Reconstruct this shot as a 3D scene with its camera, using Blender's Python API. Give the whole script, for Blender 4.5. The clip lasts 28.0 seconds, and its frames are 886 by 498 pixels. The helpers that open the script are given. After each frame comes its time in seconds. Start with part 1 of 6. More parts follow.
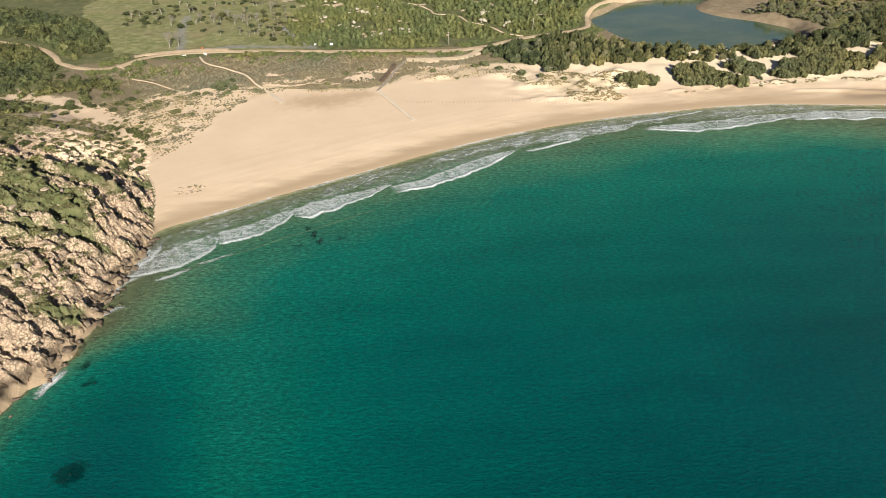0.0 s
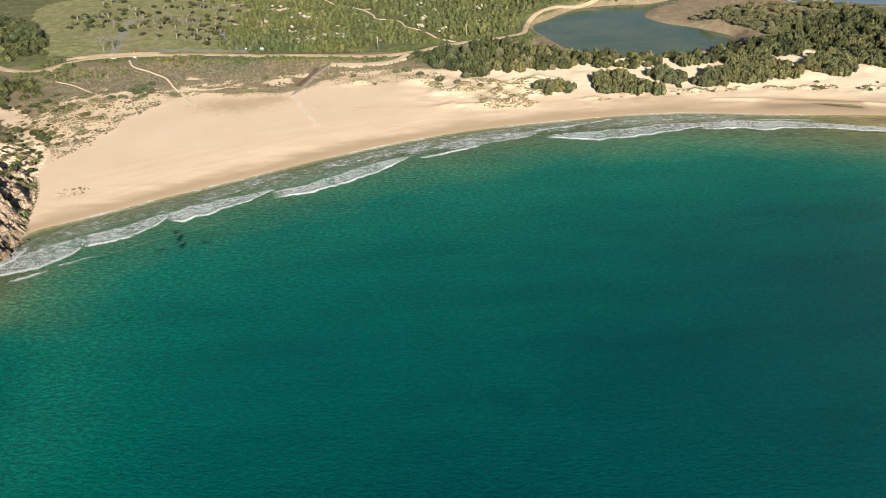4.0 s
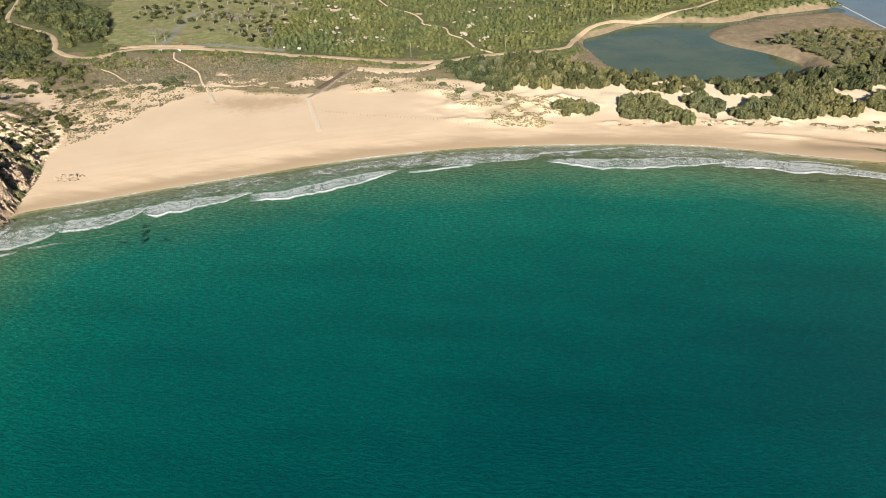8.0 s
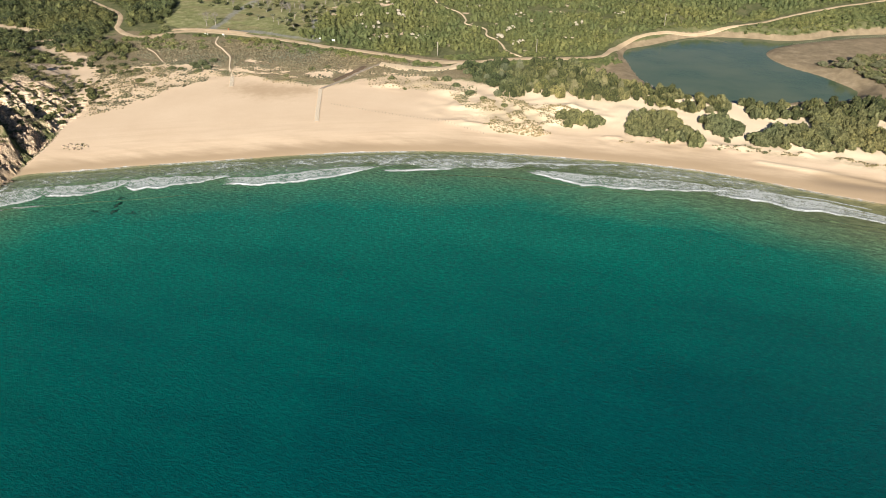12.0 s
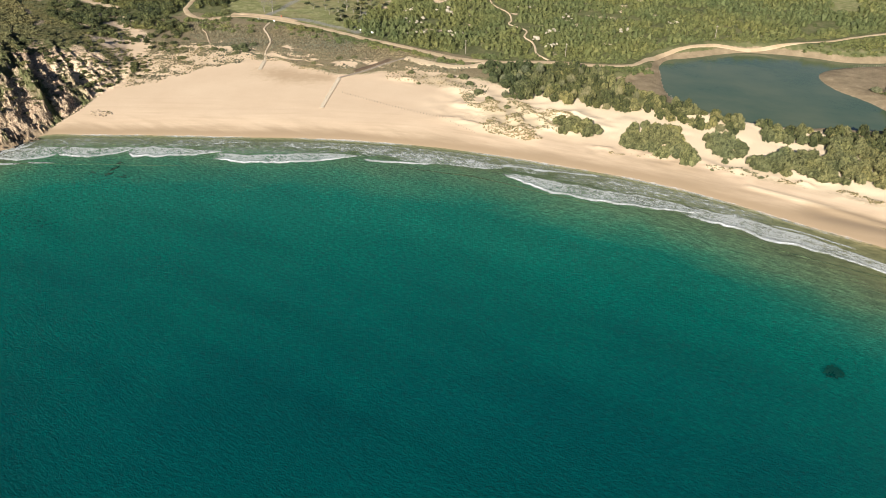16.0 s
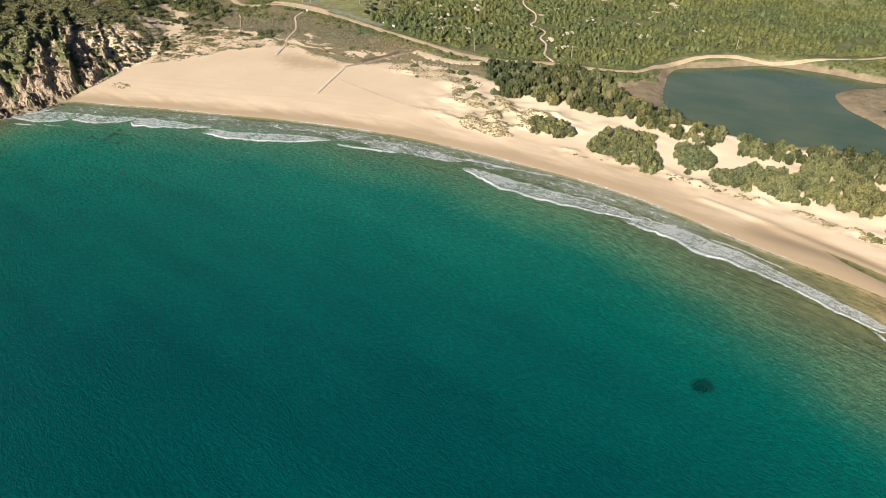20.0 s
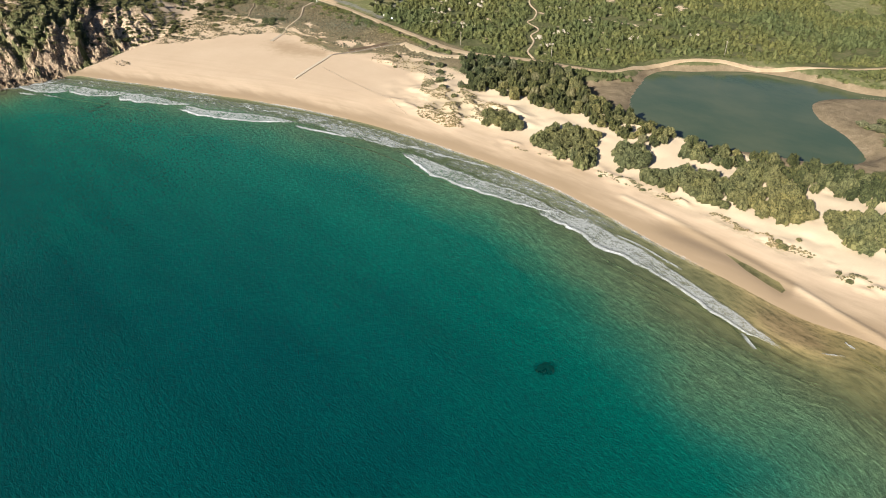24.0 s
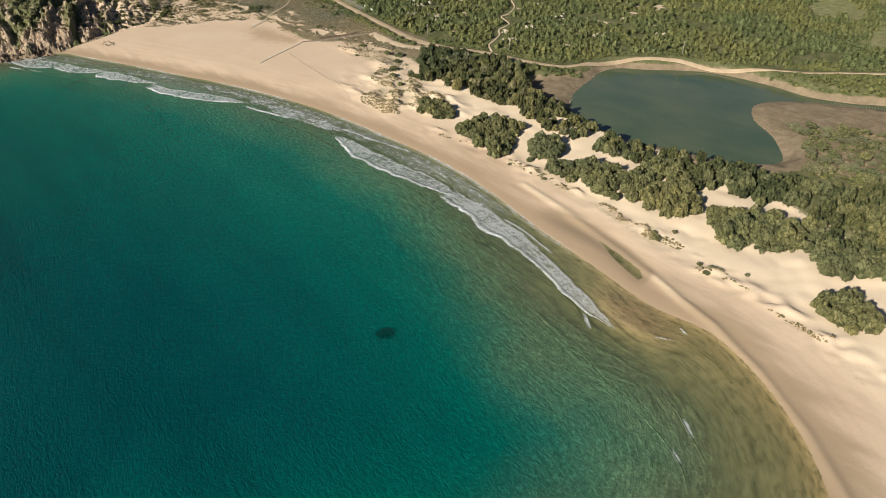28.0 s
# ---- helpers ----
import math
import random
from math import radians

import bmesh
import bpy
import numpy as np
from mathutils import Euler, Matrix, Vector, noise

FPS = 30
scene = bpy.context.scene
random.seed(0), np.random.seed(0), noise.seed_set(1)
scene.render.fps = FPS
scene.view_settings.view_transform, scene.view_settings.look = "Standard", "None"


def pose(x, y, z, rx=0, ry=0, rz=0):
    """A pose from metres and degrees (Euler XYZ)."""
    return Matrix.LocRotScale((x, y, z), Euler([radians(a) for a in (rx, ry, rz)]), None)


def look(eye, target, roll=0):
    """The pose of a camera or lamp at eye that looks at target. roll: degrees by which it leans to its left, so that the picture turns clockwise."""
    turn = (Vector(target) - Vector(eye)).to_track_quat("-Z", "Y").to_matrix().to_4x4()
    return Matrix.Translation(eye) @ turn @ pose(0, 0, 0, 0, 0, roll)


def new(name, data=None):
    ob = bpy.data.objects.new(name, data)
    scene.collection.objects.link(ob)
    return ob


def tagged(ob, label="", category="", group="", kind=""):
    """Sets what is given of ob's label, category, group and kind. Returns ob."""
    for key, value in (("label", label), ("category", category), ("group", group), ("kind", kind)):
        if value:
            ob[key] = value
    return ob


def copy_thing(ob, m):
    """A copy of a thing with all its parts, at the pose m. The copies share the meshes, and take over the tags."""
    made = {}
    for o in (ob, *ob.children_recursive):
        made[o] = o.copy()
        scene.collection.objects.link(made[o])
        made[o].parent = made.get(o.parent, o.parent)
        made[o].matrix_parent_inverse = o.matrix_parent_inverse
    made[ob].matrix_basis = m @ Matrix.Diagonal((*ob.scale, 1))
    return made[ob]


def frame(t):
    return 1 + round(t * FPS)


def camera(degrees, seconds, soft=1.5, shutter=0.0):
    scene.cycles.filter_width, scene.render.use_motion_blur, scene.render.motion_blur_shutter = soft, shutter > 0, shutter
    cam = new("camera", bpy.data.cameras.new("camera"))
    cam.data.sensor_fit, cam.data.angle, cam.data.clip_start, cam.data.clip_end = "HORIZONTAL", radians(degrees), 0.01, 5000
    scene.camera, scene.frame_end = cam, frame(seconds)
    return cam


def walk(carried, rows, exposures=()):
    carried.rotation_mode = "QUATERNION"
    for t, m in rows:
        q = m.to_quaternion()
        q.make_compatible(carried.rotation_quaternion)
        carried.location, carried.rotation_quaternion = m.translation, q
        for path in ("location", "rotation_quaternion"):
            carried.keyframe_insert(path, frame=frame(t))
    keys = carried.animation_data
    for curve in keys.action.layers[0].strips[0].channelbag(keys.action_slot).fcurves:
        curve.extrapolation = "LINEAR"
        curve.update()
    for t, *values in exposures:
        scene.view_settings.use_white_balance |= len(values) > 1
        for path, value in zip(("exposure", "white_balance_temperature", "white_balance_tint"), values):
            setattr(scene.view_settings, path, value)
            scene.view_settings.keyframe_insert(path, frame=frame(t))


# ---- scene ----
cam = camera(66.0, 28.0, soft=0.6)
# seconds, eye x y z, yaw, pitch, roll
ROWS = [
    (0.0, 0.00, 0.00, 91.36, -6.51, -34.25, -0.50),
    (0.5, 3.94, -0.26, 91.40, -6.45, -34.21, -0.54),
    (1.0, 7.94, -0.56, 91.44, -6.43, -34.18, -0.58),
    (1.5, 12.73, -0.94, 91.49, -6.36, -34.15, -0.62),
    (2.0, 17.79, -1.46, 91.55, -6.29, -34.12, -0.66),
    (2.5, 23.00, -1.95, 91.62, -6.20, -34.09, -0.70),
    (3.0, 28.18, -2.57, 91.71, -5.76, -34.06, -0.73),
    (3.5, 33.45, -3.33, 91.82, -5.06, -34.04, -0.76),
    (5.5, 54.31, -3.27, 92.31, -0.93, -33.97, -0.83),
    (6.0, 58.71, -2.07, 92.42, 0.82, -33.95, -0.83),
    (6.5, 63.15, -0.47, 92.51, 2.24, -33.94, -0.83),
    (7.0, 67.31, 1.60, 92.58, 3.47, -33.94, -0.83),
    (7.5, 71.19, 3.71, 92.61, 4.64, -33.93, -0.81),
    (8.0, 75.41, 6.00, 92.61, 6.20, -33.93, -0.79),
    (8.5, 79.90, 7.71, 92.57, 7.53, -33.93, -0.77),
    (9.0, 84.64, 9.29, 92.49, 8.88, -33.93, -0.73),
    (9.5, 89.31, 10.61, 92.38, 10.37, -33.93, -0.70),
    (10.0, 93.96, 11.84, 92.26, 11.83, -33.93, -0.66),
    (10.5, 99.00, 12.93, 92.11, 13.21, -33.93, -0.61),
    (11.0, 103.85, 14.34, 91.97, 14.38, -33.93, -0.57),
    (11.5, 108.85, 15.64, 91.82, 15.61, -33.93, -0.53),
    (12.0, 113.94, 16.88, 91.69, 16.85, -33.93, -0.49),
    (12.5, 118.93, 18.13, 91.57, 18.06, -33.93, -0.46),
    (14.5, 138.26, 24.85, 91.25, 23.70, -33.90, -0.34),
    (15.0, 143.08, 26.66, 91.21, 25.14, -33.89, -0.31),
    (15.5, 148.03, 28.63, 91.19, 26.56, -33.89, -0.28),
    (16.0, 152.86, 30.44, 91.18, 27.89, -33.88, -0.26),
    (16.5, 157.68, 32.19, 91.18, 29.17, -33.87, -0.22),
    (17.0, 162.22, 33.94, 91.19, 30.37, -33.87, -0.19),
    (17.5, 167.06, 35.81, 91.22, 31.60, -33.86, -0.15),
    (18.0, 171.84, 37.80, 91.26, 32.75, -33.86, -0.11),
    (18.5, 176.54, 39.82, 91.30, 33.84, -33.85, -0.07),
    (19.0, 180.93, 41.70, 91.35, 34.87, -33.85, -0.03),
    (19.5, 185.57, 43.82, 91.39, 35.95, -33.85, 0.01),
    (20.0, 190.19, 46.07, 91.43, 36.96, -33.85, 0.04),
    (20.5, 194.90, 48.33, 91.47, 37.87, -33.85, 0.07),
    (21.0, 199.47, 50.54, 91.49, 38.80, -33.86, 0.10),
    (21.5, 203.85, 52.62, 91.50, 39.67, -33.86, 0.12),
    (23.5, 221.86, 62.57, 91.63, 43.25, -33.89, 0.17),
    (24.0, 226.15, 65.10, 91.73, 43.92, -33.91, 0.18),
    (24.5, 230.70, 67.81, 91.88, 44.56, -33.94, 0.20),
    (25.0, 235.23, 70.45, 92.08, 45.21, -33.98, 0.22),
    (25.5, 239.80, 73.13, 92.34, 45.86, -34.03, 0.24),
    (26.0, 244.11, 75.42, 92.63, 46.44, -34.08, 0.27),
    (26.5, 248.67, 78.21, 92.96, 47.10, -34.13, 0.31),
    (27.0, 253.24, 80.92, 93.32, 47.74, -34.19, 0.34),
    (27.5, 257.81, 83.52, 93.69, 48.37, -34.26, 0.38),
    (28.0, 262.29, 86.36, 94.07, 49.01, -34.32, 0.41),
]
walk(cam, [(t, pose(x, y, z, 0, 0, yaw) @ pose(0, 0, 0, 90 + pitch) @ pose(0, 0, 0, 0, 0, roll)) for t, x, y, z, yaw, pitch, roll in ROWS], [(0, 0.92), (8, 0.97), (21, 0.97), (24, 0.92), (26, 0.87), (27, 0.79), (28, 0.6)])

SKY_STRENGTH, SUN_STRENGTH = 0.05, 5.0

# ---- daylight: one low winter sun and its sky ----
SUN_FROM = Vector((0.13, -1.0, 1.01 * math.tan(radians(26)))).normalized()
world = bpy.data.worlds.new("sky")
scene.world = world
world.use_nodes = True
sky = world.node_tree.nodes.new("ShaderNodeTexSky")
sky.sky_type, sky.sun_disc = "NISHITA", False
sky.sun_elevation = math.asin(SUN_FROM.z)
sky.sun_rotation = math.atan2(SUN_FROM.x, SUN_FROM.y)
sky.altitude, sky.air_density, sky.dust_density = 90.0, 0.5, 0.2
background = world.node_tree.nodes["Background"]
background.inputs["Strength"].default_value = SKY_STRENGTH
world.node_tree.links.new(sky.outputs["Color"], background.inputs["Color"])
sun_data = bpy.data.lights.new("sun", "SUN")
sun_data.energy, sun_data.angle, sun_data.color = SUN_STRENGTH, radians(0.53), (1.0, 0.945, 0.86)
sun = new("sun", sun_data)
sun.matrix_world = look(SUN_FROM * 300, (0, 0, 0))

# ---- materials ----
def material(name, rough=0.9, spec=0.3):
    m = bpy.data.materials.new(name)
    m.use_nodes = True
    bsdf = m.node_tree.nodes["Principled BSDF"]
    bsdf.inputs["Roughness"].default_value = rough
    bsdf.inputs["Specular IOR Level"].default_value = spec
    return m, m.node_tree, bsdf


def node(tree, kind, **sockets):
    n = tree.nodes.new(kind)
    for key, value in sockets.items():
        n.inputs[key.replace("_", " ")].default_value = value
    return n


def world_noise(tree, scale, detail=4.0, rough=0.6, stretch=(1, 1, 1), turn=0.0):
    """A noise in metres of the world, as a value from about 0.2 to 0.8."""
    geo = tree.nodes.new("ShaderNodeNewGeometry")
    mapping = tree.nodes.new("ShaderNodeMapping")
    mapping.inputs["Scale"].default_value = stretch
    mapping.inputs["Rotation"].default_value = (0, 0, turn)
    tree.links.new(geo.outputs["Position"], mapping.inputs["Vector"])
    n = node(tree, "ShaderNodeTexNoise", Scale=scale, Detail=detail, Roughness=rough)
    tree.links.new(mapping.outputs["Vector"], n.inputs["Vector"])
    return n.outputs["Fac"]


def ramp(tree, fac, stops):
    r = tree.nodes.new("ShaderNodeValToRGB")
    els = r.color_ramp.elements
    while len(els) < len(stops):
        els.new(0.5)
    for el, (at, colour) in zip(els, stops):
        el.position, el.color = at, (*colour, 1) if len(colour) == 3 else colour
    tree.links.new(fac, r.inputs["Fac"])
    return r.outputs["Color"]


def mix(tree, fac, a, b, mode="MIX"):
    n = tree.nodes.new("ShaderNodeMix")
    n.data_type, n.blend_type = "RGBA", mode
    for sock, value in ((n.inputs[0], fac), (n.inputs[6], a), (n.inputs[7], b)):
        if isinstance(value, (int, float)):
            sock.default_value = value
        elif isinstance(value, tuple):
            sock.default_value = (*value, 1)
        else:
            tree.links.new(value, sock)
    return n.outputs[2]


def calc(tree, op, a, b=0.0, clamp=False):
    n = tree.nodes.new("ShaderNodeMath")
    n.operation, n.use_clamp = op, clamp
    for sock, value in zip(n.inputs, (a, b)):
        if isinstance(value, (int, float)):
            sock.default_value = value
        else:
            tree.links.new(value, sock)
    return n.outputs[0]


def attribute(tree, name):
    n = tree.nodes.new("ShaderNodeAttribute")
    n.attribute_name = name
    return n.outputs["Fac"]


def bump(tree, bsdf, height, strength, distance):
    b = node(tree, "ShaderNodeBump", Strength=strength, Distance=distance)
    tree.links.new(height, b.inputs["Height"])
    tree.links.new(b.outputs["Normal"], bsdf.inputs["Normal"])
    return b


def edge(tree, mask, noise_value, soft=0.12):
    """A mask with a ragged border, about half a metre soft."""
    m = calc(tree, "ADD", mask, calc(tree, "MULTIPLY", calc(tree, "SUBTRACT", noise_value, 0.5), 0.9))
    r = tree.nodes.new("ShaderNodeMapRange")
    r.interpolation_type = "SMOOTHSTEP"
    r.inputs["From Min"].default_value, r.inputs["From Max"].default_value = 0.5 - soft, 0.5 + soft
    tree.links.new(m, r.inputs["Value"])
    return r.outputs["Result"]


def tuple_position(tree):
    return tree.nodes.new("ShaderNodeNewGeometry").outputs["Position"]


def node_colour(tree, scale):
    n = node(tree, "ShaderNodeTexNoise", Scale=scale, Detail=3.0)
    tree.links.new(tuple_position(tree), n.inputs["Vector"])
    big = tree.nodes.new("ShaderNodeVectorMath")
    big.operation = "SCALE"
    big.inputs["Scale"].default_value = 6.0
    add = tree.nodes.new("ShaderNodeVectorMath")
    tree.links.new(n.outputs["Color"], big.inputs[0])
    tree.links.new(big.outputs[0], add.inputs[0])
    tree.links.new(tuple_position(tree), add.inputs[1])
    return add.outputs[0]


def ground_material():
    m, t, bsdf = material("ground", 0.95, 0.15)
    big, mid, fine = world_noise(t, 0.05, 5), world_noise(t, 0.35, 5), world_noise(t, 2.2, 5, 0.7)
    grain = world_noise(t, 9.0, 3)
    streak = world_noise(t, 0.12, 5, 0.6, (0.35, 1.6, 1), -0.15)
    # dry sand with darker wind streaks
    sand = ramp(t, big, [(0.3, SAND_A), (0.7, SAND_B)])
    sand = mix(t, calc(t, "MULTIPLY", streak, 0.35), sand, SAND_C)
    # bands left by tides and feet, that run with the shore
    geo = t.nodes.new("ShaderNodeNewGeometry")
    split, merge = t.nodes.new("ShaderNodeSeparateXYZ"), t.nodes.new("ShaderNodeCombineXYZ")
    t.links.new(geo.outputs["Position"], split.inputs[0])
    t.links.new(calc(t, "MULTIPLY", attribute(t, "inland"), 0.42), merge.inputs[0])
    t.links.new(calc(t, "MULTIPLY", split.outputs["X"], 0.035), merge.inputs[1])
    bands = node(t, "ShaderNodeTexNoise", Scale=1.0, Detail=5.0, Roughness=0.65)
    t.links.new(merge.outputs[0], bands.inputs["Vector"])
    near_sea = calc(t, "SUBTRACT", 1.0, calc(t, "DIVIDE", attribute(t, "inland"), 34.0), True)
    band = calc(t, "MULTIPLY", ramp(t, bands.outputs["Fac"], [(0.36, (0.42, 0.42, 0.42)), (0.52, (0.0, 0.0, 0.0))]), near_sea)
    sand = mix(t, band, sand, SAND_E)
    pale = calc(t, "MULTIPLY", ramp(t, bands.outputs["Fac"], [(0.58, (0.0, 0.0, 0.0)), (0.66, (0.4, 0.4, 0.4))]), near_sea)
    sand = mix(t, pale, sand, (0.74, 0.58, 0.40))
    # wind-blown dune sand is drier and paler than the beach
    blown = calc(t, "MULTIPLY", calc(t, "DIVIDE", calc(t, "SUBTRACT", attribute(t, "inland"), 13.0), 10.0, True), calc(t, "DIVIDE", calc(t, "SUBTRACT", split.outputs["X"], 40.0), 50.0, True))
    sand = mix(t, calc(t, "MULTIPLY", blown, 0.85), sand, (0.78, 0.63, 0.435))
    # the berm's sunlit crest line, its brightness painted on as pale sand
    sand = mix(t, calc(t, "MULTIPLY", attribute(t, "crest"), 0.8, True), sand, (0.80, 0.65, 0.45))
    # straw and roots where grass binds the sand
    grassy = edge(t, attribute(t, "grassy"), world_noise(t, 0.9, 5, 0.7, (1.0, 1.7, 1), 0.6), 0.18)
    sand = mix(t, calc(t, "MULTIPLY", grassy, 0.5), sand, (0.27, 0.225, 0.135))
    sand = mix(t, ramp(t, fine, [(0.35, (0.0, 0.0, 0.0)), (0.75, (0.22, 0.22, 0.22))]), sand, SAND_D)
    # soil with grass and litter under the scrub
    soil = ramp(t, mid, [(0.25, (0.065, 0.072, 0.029)), (0.42, (0.105, 0.110, 0.046)), (0.58, (0.15, 0.142, 0.068)), (0.78, (0.25, 0.21, 0.12))])
    soil = mix(t, calc(t, "MULTIPLY", fine, 0.5), soil, (0.07, 0.085, 0.03))
    heath = ramp(t, fine, [(0.3, (0.11, 0.088, 0.05)), (0.5, (0.21, 0.165, 0.10)), (0.72, (0.36, 0.285, 0.19))])
    heath = mix(t, calc(t, "MULTIPLY", mid, 0.6), heath, (0.14, 0.12, 0.06))
    meadow = ramp(t, mid, [(0.3, (0.13, 0.14, 0.052)), (0.5, (0.205, 0.205, 0.085)), (0.72, (0.34, 0.305, 0.165))])
    meadow = mix(t, ramp(t, world_noise(t, 0.10, 4, 0.6, (0.5, 1.8, 1), 0.2), [(0.45, (0.0, 0.0, 0.0)), (0.65, (0.6, 0.6, 0.6))]), meadow, (0.26, 0.20, 0.115))
    meadow = mix(t, calc(t, "MULTIPLY", fine, 0.4), meadow, (0.15, 0.165, 0.06))
    mud = ramp(t, mid, [(0.3, (0.19, 0.145, 0.088)), (0.6, (0.295, 0.228, 0.142)), (0.8, (0.40, 0.32, 0.215))])
    mud = mix(t, calc(t, "MULTIPLY", fine, 0.5), mud, (0.14, 0.105, 0.065))
    rock = ramp(t, fine, [(0.30, (0.07, 0.052, 0.035)), (0.41, (0.22, 0.162, 0.105)), (0.53, (0.42, 0.315, 0.212)), (0.68, (0.60, 0.465, 0.325))])
    cracks = node(t, "ShaderNodeTexVoronoi", Scale=0.75)
    cracks.feature = "DISTANCE_TO_EDGE"
    warped = mix(t, 0.22, tuple_position(t), node_colour(t, 0.8))
    t.links.new(warped, cracks.inputs["Vector"])
    seam = ramp(t, cracks.outputs["Distance"], [(0.0, (0.85, 0.85, 0.85)), (0.07, (0.0, 0.0, 0.0))])
    rock = mix(t, seam, rock, (0.07, 0.052, 0.036))
    rock = mix(t, ramp(t, mid, [(0.5, (0.0, 0.0, 0.0)), (0.7, (0.4, 0.4, 0.4))]), rock, (0.44, 0.30, 0.21))
    colour = soil
    for name, layer, rough_edge in (("heath", heath, mid), ("meadow", meadow, mid), ("mud", mud, mid), ("rock", rock, fine), ("sand", sand, fine)):
        colour = mix(t, edge(t, attribute(t, name), rough_edge), colour, layer)
    stones = ramp(t, fine, [(0.3, (0.15, 0.145, 0.125)), (0.7, (0.33, 0.315, 0.275))])
    colour = mix(t, calc(t, "MULTIPLY", edge(t, attribute(t, "gravel"), mid, 0.25), 0.8), colour, stones)
    damp = edge(t, attribute(t, "damp"), mid, 0.4)
    colour = mix(t, calc(t, "MULTIPLY", damp, 0.8), colour, (0.40, 0.285, 0.175))
    drip = edge(t, attribute(t, "splash"), fine, 0.25)
    colour = mix(t, calc(t, "MULTIPLY", drip, 0.85), colour, (0.085, 0.062, 0.042))
    wet = attribute(t, "wet")
    wet_soft = edge(t, wet, streak, 0.35)
    place = t.nodes.new("ShaderNodeSeparateXYZ")
    t.links.new(tuple_position(t), place.inputs[0])
    under = calc(t, "DIVIDE", calc(t, "SUBTRACT", -0.03, place.outputs["Z"]), 0.12, True)
    wet_soft = calc(t, "ADD", calc(t, "MULTIPLY", wet_soft, calc(t, "SUBTRACT", 1.0, under)), calc(t, "MULTIPLY", calc(t, "MULTIPLY", wet, 0.85, True), under))
    colour = mix(t, calc(t, "MULTIPLY", wet_soft, 0.92), colour, WET_SAND)
    t.links.new(colour, bsdf.inputs["Base Color"])
    gloss = calc(t, "SUBTRACT", 0.95, calc(t, "MULTIPLY", wet_soft, 0.45))
    t.links.new(gloss, bsdf.inputs["Roughness"])
    height = calc(t, "ADD", calc(t, "MULTIPLY", mid, calc(t, "SUBTRACT", 0.8, calc(t, "MULTIPLY", attribute(t, "rock"), 0.7))), calc(t, "ADD", calc(t, "MULTIPLY", fine, calc(t, "ADD", 0.35, calc(t, "MULTIPLY", attribute(t, "rock"), 0.3))), calc(t, "MULTIPLY", grain, 0.08)))
    rugged = calc(t, "SUBTRACT", 1.0, calc(t, "MULTIPLY", attribute(t, "sand"), 0.88))
    bump(t, bsdf, calc(t, "MULTIPLY", height, rugged), 0.6, 1.0)
    return m


